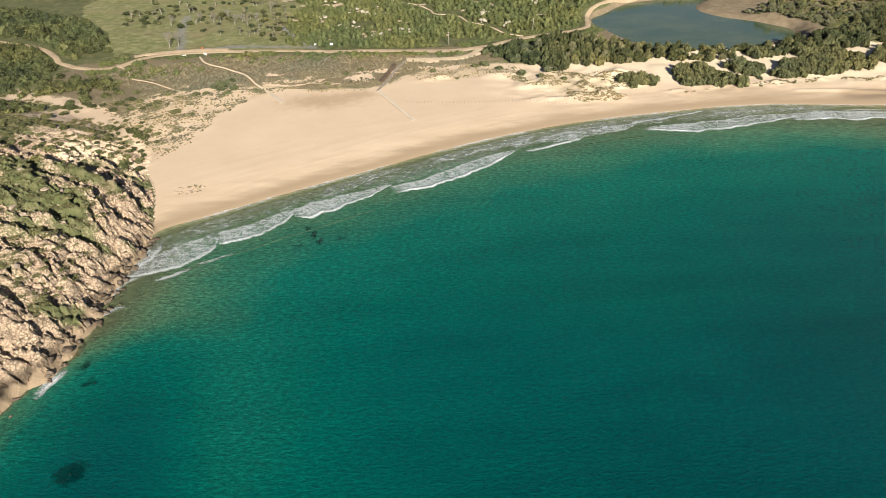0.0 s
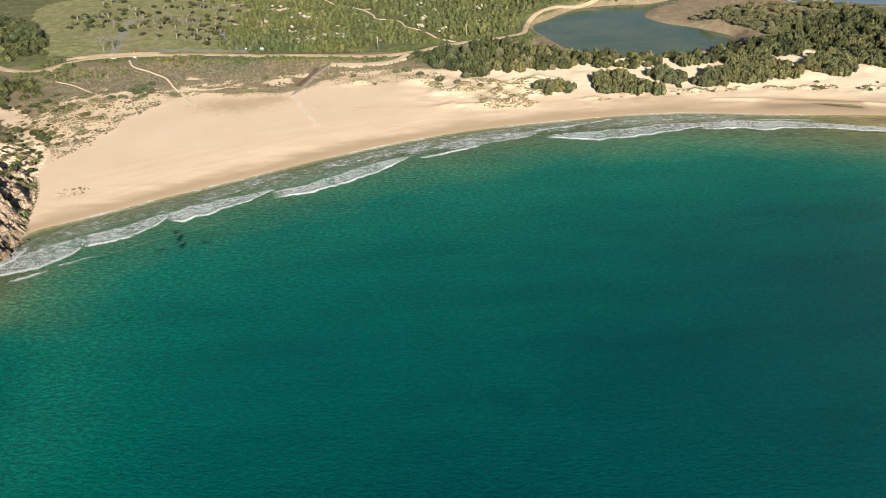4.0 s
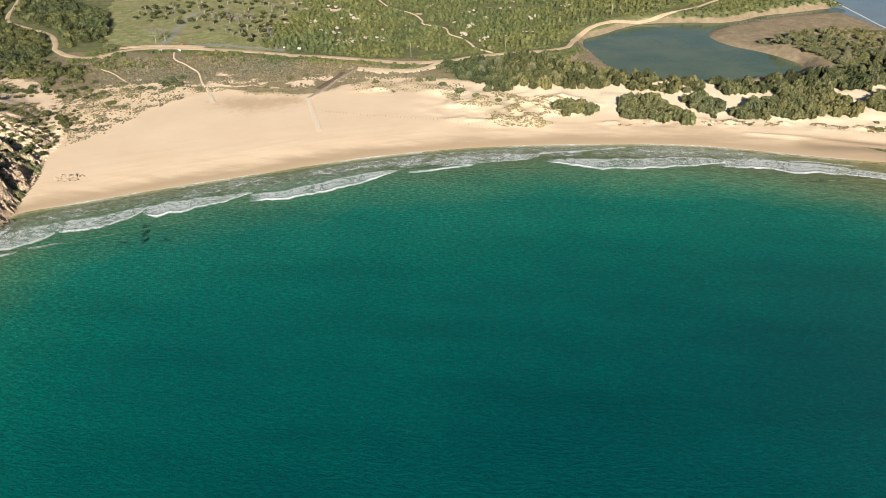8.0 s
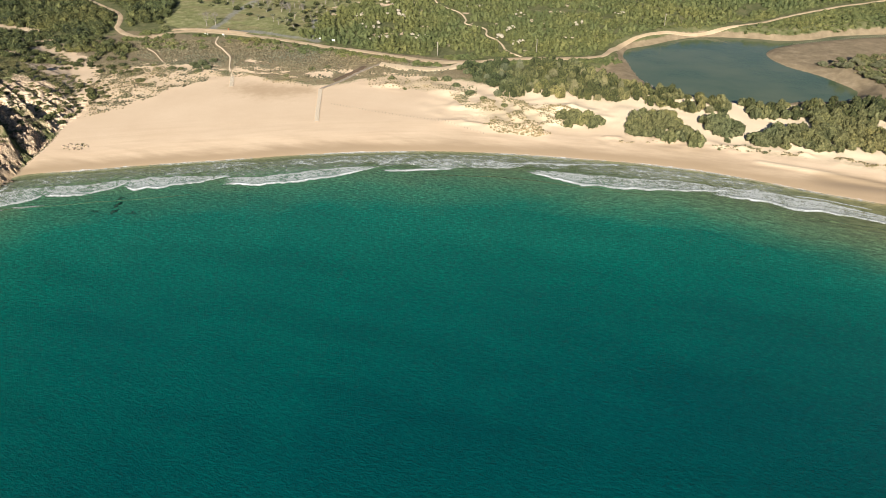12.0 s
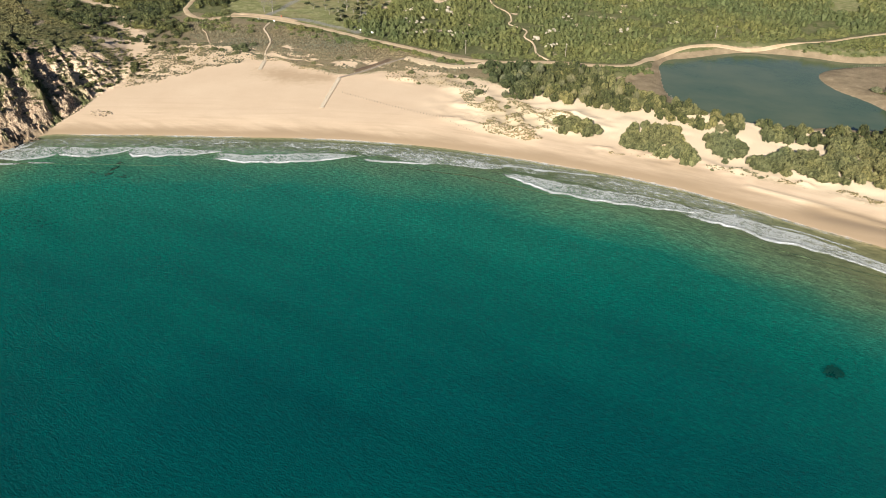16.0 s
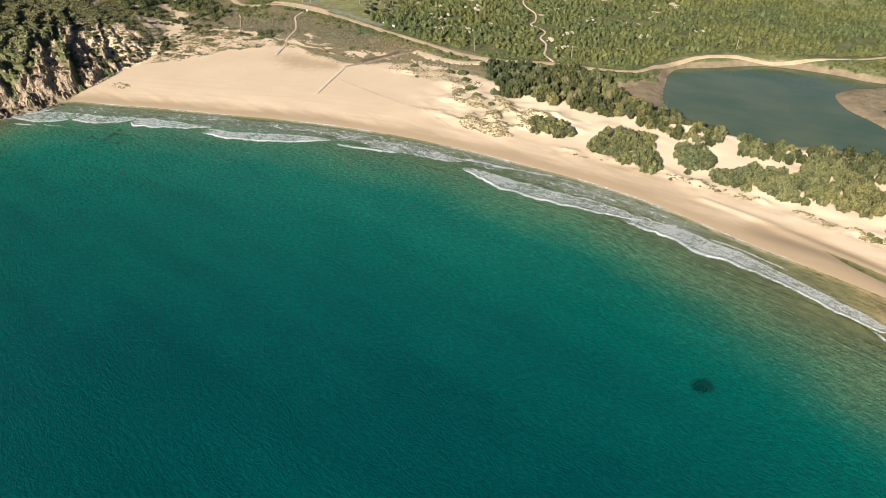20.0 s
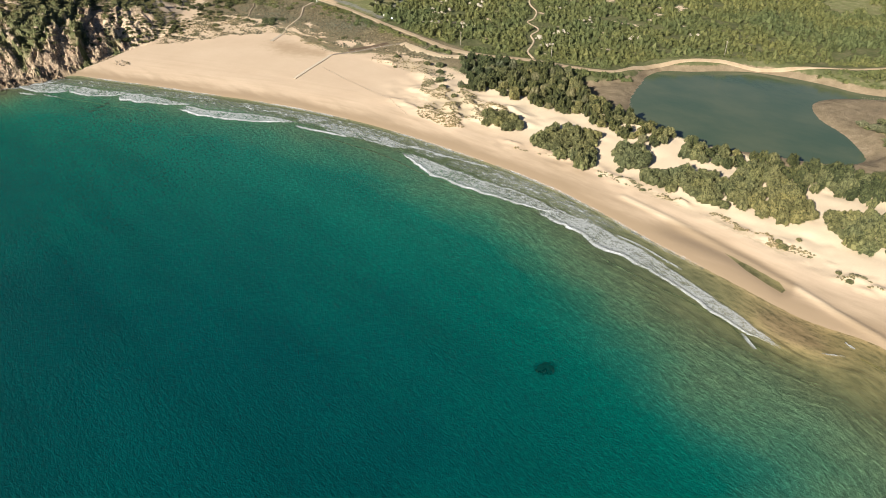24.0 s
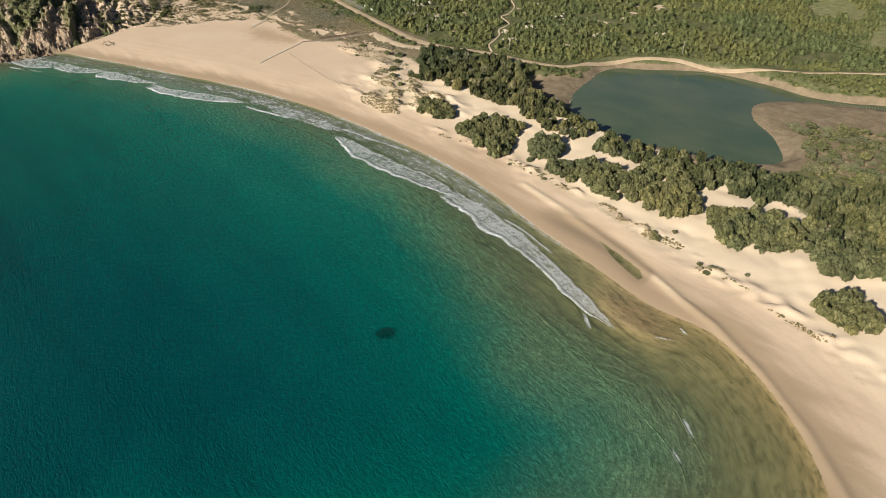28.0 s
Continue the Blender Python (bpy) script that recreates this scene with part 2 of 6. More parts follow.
def sea_material():
    """Clear water over sand: the floor shows through in the shallows, green then teal with depth."""
    m, t, bsdf = material("sea_water", 0.16, 0.06)
    bsdf.inputs["IOR"].default_value = 1.33
    depth, off = attribute(t, "depth"), attribute(t, "offshore")
    patch = world_noise(t, 0.018, 4, 0.55, (1, 2.2, 1), 0.5)
    mottle = world_noise(t, 0.10, 4, 0.6, (1, 1.8, 1), 0.4)
    d = calc(t, "ADD", depth, calc(t, "MULTIPLY", calc(t, "SUBTRACT", patch, 0.5), calc(t, "MULTIPLY", depth, 0.55)))
    d = calc(t, "ADD", d, calc(t, "MULTIPLY", calc(t, "SUBTRACT", mottle, 0.5), calc(t, "MULTIPLY", depth, 0.28)))
    body = ramp(t, calc(t, "DIVIDE", d, 10.0), SEA_STOPS)
    where = t.nodes.new("ShaderNodeSeparateXYZ")
    t.links.new(tuple_position(t), where.inputs[0])
    warm = calc(t, "DIVIDE", calc(t, "SUBTRACT", where.outputs["X"], 160.0), 45.0, True)
    sandy = calc(t, "MULTIPLY", warm, calc(t, "SUBTRACT", 1.0, calc(t, "DIVIDE", calc(t, "SUBTRACT", d, 0.8), 3.2, True)))
    body = mix(t, calc(t, "MULTIPLY", sandy, 0.4), body, (0.150, 0.172, 0.092))
    weed = edge(t, attribute(t, "clear"), world_noise(t, 0.9, 4, 0.7), 0.22)
    body = mix(t, calc(t, "MULTIPLY", weed, 0.62), body, (0.0, 0.014, 0.014))
    # coordinates that run along and off the shore, for wavelets that bend with the bay
    split, merge = t.nodes.new("ShaderNodeSeparateXYZ"), t.nodes.new("ShaderNodeCombineXYZ")
    t.links.new(tuple_position(t), split.inputs[0])
    t.links.new(off, merge.inputs[0])
    t.links.new(calc(t, "MULTIPLY", split.outputs["X"], 0.26), merge.inputs[1])
    t.links.new(calc(t, "MULTIPLY", split.outputs["Y"], 0.19), merge.inputs[2])
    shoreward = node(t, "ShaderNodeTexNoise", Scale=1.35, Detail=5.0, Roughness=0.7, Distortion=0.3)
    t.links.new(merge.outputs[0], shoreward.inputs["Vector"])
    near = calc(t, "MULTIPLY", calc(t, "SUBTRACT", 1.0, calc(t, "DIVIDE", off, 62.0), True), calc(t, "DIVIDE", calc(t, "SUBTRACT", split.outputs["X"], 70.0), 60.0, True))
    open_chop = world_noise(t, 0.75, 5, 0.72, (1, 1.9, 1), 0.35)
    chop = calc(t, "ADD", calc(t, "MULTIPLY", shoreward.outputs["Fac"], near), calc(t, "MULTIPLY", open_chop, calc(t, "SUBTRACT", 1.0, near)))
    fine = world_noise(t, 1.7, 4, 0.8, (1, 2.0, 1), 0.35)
    # bright and dim sides of the wavelets, painted into the water's colour
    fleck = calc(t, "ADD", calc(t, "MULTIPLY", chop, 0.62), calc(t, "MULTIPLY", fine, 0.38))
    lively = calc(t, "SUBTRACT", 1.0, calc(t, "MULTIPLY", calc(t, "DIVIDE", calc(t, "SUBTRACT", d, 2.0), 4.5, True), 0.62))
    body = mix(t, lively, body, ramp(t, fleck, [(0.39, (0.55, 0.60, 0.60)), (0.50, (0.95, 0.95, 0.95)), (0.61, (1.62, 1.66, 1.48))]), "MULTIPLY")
    # long streaks and wind lanes, a little darker and paler in colour
    lanes = world_noise(t, 0.05, 4, 0.6, (0.35, 1.5, 1), 0.42)
    body = mix(t, 1.0, body, ramp(t, lanes, [(0.34, (0.88, 0.90, 0.91)), (0.50, (1.0, 1.0, 1.0)), (0.68, (1.10, 1.08, 1.07))]), "MULTIPLY")
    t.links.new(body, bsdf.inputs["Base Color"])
    veil = t.nodes.new("ShaderNodeMapRange")
    veil.interpolation_type = "SMOOTHERSTEP"
    for key, value in (("From Min", 0.0), ("From Max", 1.8), ("To Min", 0.03), ("To Max", 0.985)):
        veil.inputs[key].default_value = value
    t.links.new(d, veil.inputs["Value"])
    height = calc(t, "ADD", calc(t, "MULTIPLY", chop, 1.15), calc(t, "MULTIPLY", fine, 0.40))
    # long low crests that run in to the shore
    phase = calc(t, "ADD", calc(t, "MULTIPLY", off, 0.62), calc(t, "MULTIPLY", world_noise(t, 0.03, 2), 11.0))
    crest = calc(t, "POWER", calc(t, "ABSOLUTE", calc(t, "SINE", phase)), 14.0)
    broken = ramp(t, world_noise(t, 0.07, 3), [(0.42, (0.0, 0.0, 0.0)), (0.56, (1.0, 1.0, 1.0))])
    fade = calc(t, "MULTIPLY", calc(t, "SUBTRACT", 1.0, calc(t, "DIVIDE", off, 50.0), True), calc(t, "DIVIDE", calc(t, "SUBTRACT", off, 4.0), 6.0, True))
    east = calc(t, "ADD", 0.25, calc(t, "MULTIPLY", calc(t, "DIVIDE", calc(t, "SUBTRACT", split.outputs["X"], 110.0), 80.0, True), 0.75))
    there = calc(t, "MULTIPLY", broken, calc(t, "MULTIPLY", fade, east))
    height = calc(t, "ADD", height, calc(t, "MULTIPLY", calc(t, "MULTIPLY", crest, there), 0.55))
    # the crests' shade, painted as darker lines into the shallows' tint
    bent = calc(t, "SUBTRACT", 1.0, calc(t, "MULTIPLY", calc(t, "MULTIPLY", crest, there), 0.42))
    bump(t, bsdf, height, RIPPLE, 1.0)
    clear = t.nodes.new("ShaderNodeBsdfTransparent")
    clean = ramp(t, calc(t, "DIVIDE", d, 2.0), [(0.0, (0.99, 0.97, 0.90)), (0.12, (0.92, 0.92, 0.80)), (0.6, (0.80, 0.90, 0.72)), (1.0, (0.68, 0.88, 0.72))])
    cool = ramp(t, calc(t, "DIVIDE", d, 2.0), [(0.0, (0.93, 0.96, 0.92)), (0.12, (0.76, 0.86, 0.82)), (0.6, (0.60, 0.81, 0.76)), (1.0, (0.53, 0.82, 0.78))])
    clean = mix(t, warm, cool, clean)
    # the light that the wavelets gather on the sand below, painted as a tint
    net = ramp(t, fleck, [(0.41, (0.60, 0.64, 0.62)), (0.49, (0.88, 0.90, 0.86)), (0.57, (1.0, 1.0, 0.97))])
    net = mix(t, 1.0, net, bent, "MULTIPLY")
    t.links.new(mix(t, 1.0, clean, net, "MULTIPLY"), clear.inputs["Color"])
    blend = t.nodes.new("ShaderNodeMixShader")
    shown = calc(t, "MULTIPLY", veil.outputs["Result"], calc(t, "SUBTRACT", 1.0, calc(t, "MULTIPLY", weed, 0.15)))
    t.links.new(shown, blend.inputs[0])
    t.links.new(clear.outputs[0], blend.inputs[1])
    t.links.new(bsdf.outputs[0], blend.inputs[2])
    t.links.new(blend.outputs[0], t.nodes["Material Output"].inputs["Surface"])
    return m


def pond_material(name, near, far):
    m, t, bsdf = material(name, 0.07, 0.5)
    bsdf.inputs["IOR"].default_value = 1.33
    patch = world_noise(t, 0.035, 5, 0.6, (1, 1.6, 1), 0.4)
    t.links.new(ramp(t, patch, [(0.34, near), (0.62, far)]), bsdf.inputs["Base Color"])
    bump(t, bsdf, world_noise(t, 1.6, 3, 0.6, (1, 2, 1), 0.3), 0.05, 0.4)
    return m


def foam_material():
    """Lace: a net of bubbles in two sizes that closes up where the foam is dense."""
    m, t, bsdf = material("sea_foam", 0.8, 0.2)
    bsdf.inputs["Base Color"].default_value = (0.78, 0.80, 0.79, 1)
    dense = attribute(t, "dense")
    nets = []
    for scale, warp in ((1.0, 0.45), (2.3, 1.2)):
        cells = t.nodes.new("ShaderNodeTexVoronoi")
        cells.feature, cells.inputs["Scale"].default_value = "DISTANCE_TO_EDGE", scale
        t.links.new(node_colour(t, warp), cells.inputs["Vector"])
        nets.append(cells.outputs["Distance"])
    torn = world_noise(t, 0.45, 4, 0.7, (1, 1.6, 1), 0.3)
    lace = world_noise(t, 3.2, 3, 0.7)
    # dense foam widens the strands of the net
    reach = calc(t, "MULTIPLY", calc(t, "ADD", dense, calc(t, "MULTIPLY", calc(t, "SUBTRACT", torn, 0.5), 1.5)), 0.42)
    wide = calc(t, "DIVIDE", calc(t, "SUBTRACT", reach, nets[0]), 0.16, True)
    thin = calc(t, "DIVIDE", calc(t, "SUBTRACT", calc(t, "MULTIPLY", reach, 0.9), nets[1]), 0.14, True)
    fac = calc(t, "MAXIMUM", calc(t, "MULTIPLY", wide, 0.55), calc(t, "MULTIPLY", thin, 0.42))
    solid = calc(t, "DIVIDE", calc(t, "SUBTRACT", calc(t, "ADD", dense, calc(t, "MULTIPLY", calc(t, "SUBTRACT", lace, 0.5), 0.8)), 0.86), 0.28, True)
    fac = calc(t, "MAXIMUM", fac, calc(t, "MULTIPLY", solid, 0.95))
    film = calc(t, "MULTIPLY", calc(t, "MULTIPLY", dense, torn), 0.36, True)
    fac = calc(t, "MAXIMUM", calc(t, "MULTIPLY", fac, calc(t, "ADD", 0.35, calc(t, "MULTIPLY", lace, 1.0)), True), film)
    clear, blend = t.nodes.new("ShaderNodeBsdfTransparent"), t.nodes.new("ShaderNodeMixShader")
    t.links.new(fac, blend.inputs[0])
    t.links.new(clear.outputs[0], blend.inputs[1])
    t.links.new(bsdf.outputs[0], blend.inputs[2])
    t.links.new(blend.outputs[0], t.nodes["Material Output"].inputs["Surface"])
    bump(t, bsdf, lace, 0.6, 0.3)
    return m


def leaf_material(name, dark, mid_tone, light, per_thing=0.35):
    """Foliage: each tuft and each plant has its own tone."""
    m, t, bsdf = material(name, 0.75, 0.25)
    geo = t.nodes.new("ShaderNodeNewGeometry")
    info = t.nodes.new("ShaderNodeObjectInfo")
    tone = ramp(t, geo.outputs["Random Per Island"], [(0.0, dark), (0.5, mid_tone), (1.0, light)])
    shift = ramp(t, info.outputs["Random"], [(0.0, (0.62, 0.66, 0.60)), (0.5, (0.95, 0.95, 0.95)), (1.0, (1.22, 1.16, 1.0))])
    tone = mix(t, per_thing * 2, tone, shift, "MULTIPLY")
    drift = ramp(t, world_noise(t, 0.03, 3), [(0.35, (0.78, 0.86, 0.85)), (0.65, (1.18, 1.08, 0.92))])
    tone = mix(t, 1.0, tone, drift, "MULTIPLY")
    t.links.new(tone, bsdf.inputs["Base Color"])
    bump(t, bsdf, world_noise(t, 6.0, 3), 0.5, 0.15)
    return m


def plain_material(name, a, b, scale, rough=0.85, relief=0.3, distance=0.05, spec=0.3):
    m, t, bsdf = material(name, rough, spec)
    base = ramp(t, world_noise(t, scale, 5, 0.65), [(0.3, a), (0.7, b)])
    info = t.nodes.new("ShaderNodeObjectInfo")
    shade = ramp(t, info.outputs["Random"], [(0.0, (0.85, 0.85, 0.85)), (1.0, (1.12, 1.1, 1.08))])
    t.links.new(mix(t, 1.0, base, shade, "MULTIPLY"), bsdf.inputs["Base Color"])
    bump(t, bsdf, world_noise(t, scale * 3, 5, 0.7), relief, distance)
    return m


SAND_E = (0.43, 0.315, 0.205)
SAND_A, SAND_B, SAND_C, SAND_D = (0.58, 0.435, 0.295), (0.66, 0.51, 0.355), (0.50, 0.37, 0.245), (0.49, 0.37, 0.25)
WET_SAND = (0.30, 0.220, 0.138)
SEA_STOPS = [(0.0, (0.20, 0.185, 0.115)), (0.08, (0.142, 0.158, 0.086)), (0.14, (0.080, 0.146, 0.082)), (0.21, (0.030, 0.132, 0.082)), (0.30, (0.003, 0.113, 0.083)), (0.46, (0.0, 0.092, 0.073)), (0.66, (0.0, 0.075, 0.065)), (1.0, (0.0, 0.055, 0.056))]
RIPPLE = 0.55
GROUND = ground_material()
SEA = sea_material()

POND = pond_material("pond_water", (0.058, 0.088, 0.048), (0.092, 0.112, 0.060))
LAGOON = pond_material("lagoon_water", (0.12, 0.155, 0.15), (0.15, 0.185, 0.18))
FOAM = foam_material()
JUNIPER = leaf_material("juniper_foliage", (0.031, 0.036, 0.014), (0.118, 0.121, 0.053), (0.225, 0.216, 0.106))
PINE = leaf_material("pine_foliage", (0.012, 0.017, 0.007), (0.058, 0.068, 0.027), (0.128, 0.133, 0.056))
MACCHIA = leaf_material("macchia_foliage", (0.056, 0.066, 0.023), (0.093, 0.104, 0.037), (0.137, 0.142, 0.054), 0.0)
HEAD_SCRUB = leaf_material("headland_foliage", (0.070, 0.071, 0.030), (0.108, 0.102, 0.044), (0.155, 0.142, 0.068), 0.0)
HEATH = leaf_material("heath_foliage", (0.080, 0.070, 0.042), (0.160, 0.138, 0.088), (0.245, 0.212, 0.142), 0.0)
TUFT = leaf_material("dune_grass", (0.10, 0.095, 0.045), (0.20, 0.165, 0.090), (0.31, 0.25, 0.15), 0.0)
BARK = plain_material("bark", (0.11, 0.085, 0.062), (0.22, 0.18, 0.14), 3.0, 0.95)
PALE_BARK = plain_material("pale_bark", (0.22, 0.19, 0.15), (0.37, 0.33, 0.27), 2.0, 0.95)
ROCK = plain_material("granite", (0.16, 0.12, 0.085), (0.50, 0.40, 0.295), 1.1, 0.92, 0.8, 0.25)
WET_ROCK = plain_material("wet_granite", (0.060, 0.047, 0.034), (0.17, 0.125, 0.085), 0.8, 0.5, 0.8, 0.2)
WEED_ROCK = plain_material("weed_covered_rock", (0.006, 0.014, 0.012), (0.016, 0.030, 0.024), 0.8, 0.9, 0.5, 0.2)
DIRT = plain_material("dirt_road", (0.42, 0.305, 0.18), (0.56, 0.43, 0.28), 0.25, 0.95, 0.4, 0.12)
PALE_DIRT = plain_material("pale_dirt", (0.44, 0.34, 0.22), (0.58, 0.46, 0.31), 0.4, 0.95, 0.4, 0.1)
PATH_SAND = plain_material("path_sand", (0.54, 0.43, 0.29), (0.68, 0.55, 0.39), 0.6, 0.95, 0.4, 0.06)
TWIG = plain_material("grey_twig", (0.15, 0.13, 0.11), (0.27, 0.24, 0.205), 2.0, 0.95)
WOOD = plain_material("weathered_wood", (0.43, 0.355, 0.26), (0.55, 0.465, 0.355), 3.0, 0.85)
OLD_POST = plain_material("old_post_wood", (0.20, 0.165, 0.125), (0.32, 0.27, 0.21), 3.0, 0.9)
DARK_EARTH = plain_material("dark_earth", (0.085, 0.058, 0.036), (0.16, 0.11, 0.07), 0.4, 0.95, 0.5, 0.15)
WHITE_PAINT = plain_material("white_paint", (0.70, 0.70, 0.68), (0.80, 0.80, 0.78), 2.0, 0.55)
ORANGE = plain_material("orange_plastic", (0.36, 0.10, 0.04), (0.46, 0.14, 0.06), 2.0, 0.5)
CONCRETE = plain_material("concrete", (0.42, 0.40, 0.36), (0.55, 0.53, 0.48), 1.0, 0.9)

# ---- the lie of the land: plan lines in metres ----
SHORE = [(-900, -520), (-320, -130), (-150, -15), (-95, 40), (-75, 75), (-68, 90), (-62, 103), (-60, 114), (-57.5, 125), (-57, 135), (-55, 149),
         (-40, 157), (-22, 166), (-2, 175), (22, 186), (50, 196), (74, 201.5), (104, 205), (122, 206.5), (142, 205.5), (166, 201.5), (187, 199),
         (204, 197), (218, 199), (230, 195), (240, 189), (248, 182), (254, 174), (260, 160), (263, 140), (270, 60), (400, -110), (1300, -700)]
HEAD = [(-900, -520), (-320, -130), (-150, -15), (-95, 40), (-75, 75), (-68, 90), (-62, 103), (-60, 114), (-57.5, 125), (-56, 135), (-54.5, 147),
        (-57.5, 166), (-62, 179), (-64, 192), (-72, 206), (-88, 226), (-112, 242), (-150, 262), (-300, 330), (-900, 500)]
BEACH_TOP = [(-62, 147), (-65, 168), (-68, 180), (-64, 190), (-57, 202), (-50, 214), (-41, 229), (-31, 235), (-10, 235), (3, 234), (16, 246),
             (36, 253), (60, 251), (76, 249), (102, 252), (128, 256), (150, 257), (168, 255), (190, 255), (206, 258), (226, 249), (242, 243), (300, 236), (600, 200)]
POND_EDGE = [(106, 303), (107, 313), (115, 320), (124, 329.5), (132, 336), (143, 340), (157, 342), (171, 342), (184, 348), (193, 355), (214, 364), (232, 372),
             (234, 366), (214, 360), (194, 351), (172, 337), (163, 327), (161.5, 318), (168, 307), (179, 299), (187, 289), (188.5, 283), (182, 273),
             (165, 266.5), (148, 262), (134, 264), (121, 268.5), (113, 280), (108, 296)]
LAGOON_EDGE = [(232, 372), (238, 352), (244, 336), (262, 324), (310, 318), (380, 330), (420, 390), (380, 470), (300, 500), (250, 470), (238, 420)]
SPIT = [(163, 317), (164, 327), (173, 337), (195, 351), (214, 360), (233, 367), (244, 336), (236, 326), (205, 322), (190, 313), (183, 309), (187, 291), (192, 277), (186, 290), (178, 300), (168, 308)]
WEST_FLAT = [(98, 280), (101, 289), (106, 300), (110, 294), (114, 280), (122, 265), (112, 262), (100, 268), (95, 276)]
ROAD = [(-200, 380), (-179, 342), (-166, 315), (-147, 302), (-131, 293), (-122, 282), (-116, 272.5), (-106, 266.2), (-98, 264.5), (-92, 267.5), (-87, 272.5), (-80, 276.5), (-64, 278), (-43, 276.5), (-20, 274), (8, 270), (34, 267.5), (50, 272), (66, 279.5), (84, 284), (97, 291),
        (101, 303), (106, 317), (119, 331.5), (140, 342), (158, 353), (172, 366), (190, 383), (224, 410), (280, 450), (400, 520)]
SPUR_ROAD = [(16, 258.5), (28, 258.5), (40, 260.5), (47, 268)]
TRAIL = [(67, 282), (60, 287), (57, 293), (53, 300), (47, 306), (44, 315), (34, 320), (32, 327), (26, 337), (14, 347), (6, 360), (-10, 395)]
BEACH_PATH = [(-64, 272.5), (-60, 264), (-52, 257), (-44, 249), (-39, 240), (-33, 232)]
WEST_PATH = [(-64, 235), (-70, 240), (-78, 247), (-85, 252), (-88, 260), (-94, 268)]
SPIT_GROVE = [(183, 309), (204, 322), (236, 318), (262, 318), (262, 302), (228, 292), (212, 281), (199, 277), (195, 288)]
FIELD = [(-24, 277), (-30, 292), (-36, 308), (-28, 345), (-50, 372), (-125, 372), (-128, 340), (-108, 310), (-100, 284), (-60, 281)]
FIELD_EAST = [(118, 452), (140, 424), (168, 400), (205, 412), (225, 450), (170, 540), (110, 540)]


def smooth_line(points, closed=False, n=6):
    """Catmull-Rom through the plan's points."""
    p = np.array(points, float)
    k = len(p)
    out = []
    for i in range(k if closed else k - 1):
        a, b, c, d = (p[(i + j) % k] if closed else p[min(max(i + j, 0), k - 1)] for j in (-1, 0, 1, 2))
        for s in np.arange(n) / n:
            out.append(0.5 * (2 * b + (c - a) * s + (2 * a - 5 * b + 4 * c - d) * s * s + (3 * b - a - 3 * c + d) * s ** 3))
    if not closed:
        out.append(p[-1])
    return np.array(out)


def line_distance(x, y, line):
    """Distance from each (x, y) to a polyline, and the side (plus: on its left)."""
    best, side = np.full(x.shape, 1e9), np.ones(x.shape)
    for (ax, ay), (bx, by) in zip(line[:-1], line[1:]):
        dx, dy = bx - ax, by - ay
        s = np.clip(((x - ax) * dx + (y - ay) * dy) / (dx * dx + dy * dy + 1e-9), 0, 1)
        dist = (x - ax - s * dx) ** 2 + (y - ay - s * dy) ** 2
        near = dist < best
        best = np.where(near, dist, best)
    return np.sqrt(best)


def inside(x, y, poly):
    hit = np.zeros(x.shape, bool)
    for (ax, ay), (bx, by) in zip(poly, np.roll(poly, -1, axis=0)):
        cross = (ay > y) != (by > y)
        hit ^= cross & (x < (bx - ax) * (y - ay) / (by - ay + 1e-12) + ax)
    return hit


def signed(x, y, line, closing):
    """Distance to the line, plus inside the polygon that it makes with the closing points."""
    poly = np.vstack([line, closing]) if len(closing) else line
    ring = line if len(closing) else np.vstack([line, line[:1]])
    return np.where(inside(x, y, poly), 1, -1) * line_distance(x, y, ring)


def lattice(ix, iy, seed):
    h = (ix * 374761393 + iy * 668265263 + seed * 362437) & 0x7FFFFFFF
    h = ((h ^ (h >> 13)) * 1274126177) & 0x7FFFFFFF
    return ((h ^ (h >> 16)) & 0xFFFF) / 65535.0


def value_noise(x, y, seed=0):
    ix, iy = np.floor(x).astype(np.int64), np.floor(y).astype(np.int64)
    fx, fy = x - ix, y - iy
    fx, fy = fx * fx * (3 - 2 * fx), fy * fy * (3 - 2 * fy)
    a, b = lattice(ix, iy, seed), lattice(ix + 1, iy, seed)
    c, d = lattice(ix, iy + 1, seed), lattice(ix + 1, iy + 1, seed)
    return (a + (b - a) * fx) * (1 - fy) + (c + (d - c) * fx) * fy


def fbm(x, y, octaves=4, seed=0, gain=0.5):
    total, amount, norm = 0.0, 1.0, 0.0
    for o in range(octaves):
        total = total + amount * value_noise(x * 2 ** o + 17.3 * o, y * 2 ** o - 9.1 * o, seed + o)
        norm += amount
        amount *= gain
    return total / norm


def blocks(x, y, seed):
    """Broken stone: each cell of a loose net has a height of its own, and cracks part them."""
    ix, iy = np.floor(x).astype(np.int64), np.floor(y).astype(np.int64)
    f1, f2, own = np.full(x.shape, 9.0), np.full(x.shape, 9.0), np.zeros(x.shape)
    for a in (-1, 0, 1):
        for b in (-1, 0, 1):
            px, py = ix + a + 0.1 + 0.8 * lattice(ix + a, iy + b, seed), iy + b + 0.1 + 0.8 * lattice(ix + a, iy + b, seed + 7)
            dist = np.hypot(x - px, y - py)
            tone = lattice(ix + a, iy + b, seed + 13) + 0.5 * ((x - px) * (lattice(ix + a, iy + b, seed + 21) - 0.5) + (y - py) * (lattice(ix + a, iy + b, seed + 23) - 0.5))
            first = dist < f1
            f2 = np.where(first, f1, np.minimum(f2, dist))
            own = np.where(first, tone, own)
            f1 = np.where(first, dist, f1)
    return own, f2 - f1


def step(a, b, v):
    s = np.clip((v - a) / (b - a), 0, 1)
    return s * s * (3 - 2 * s)


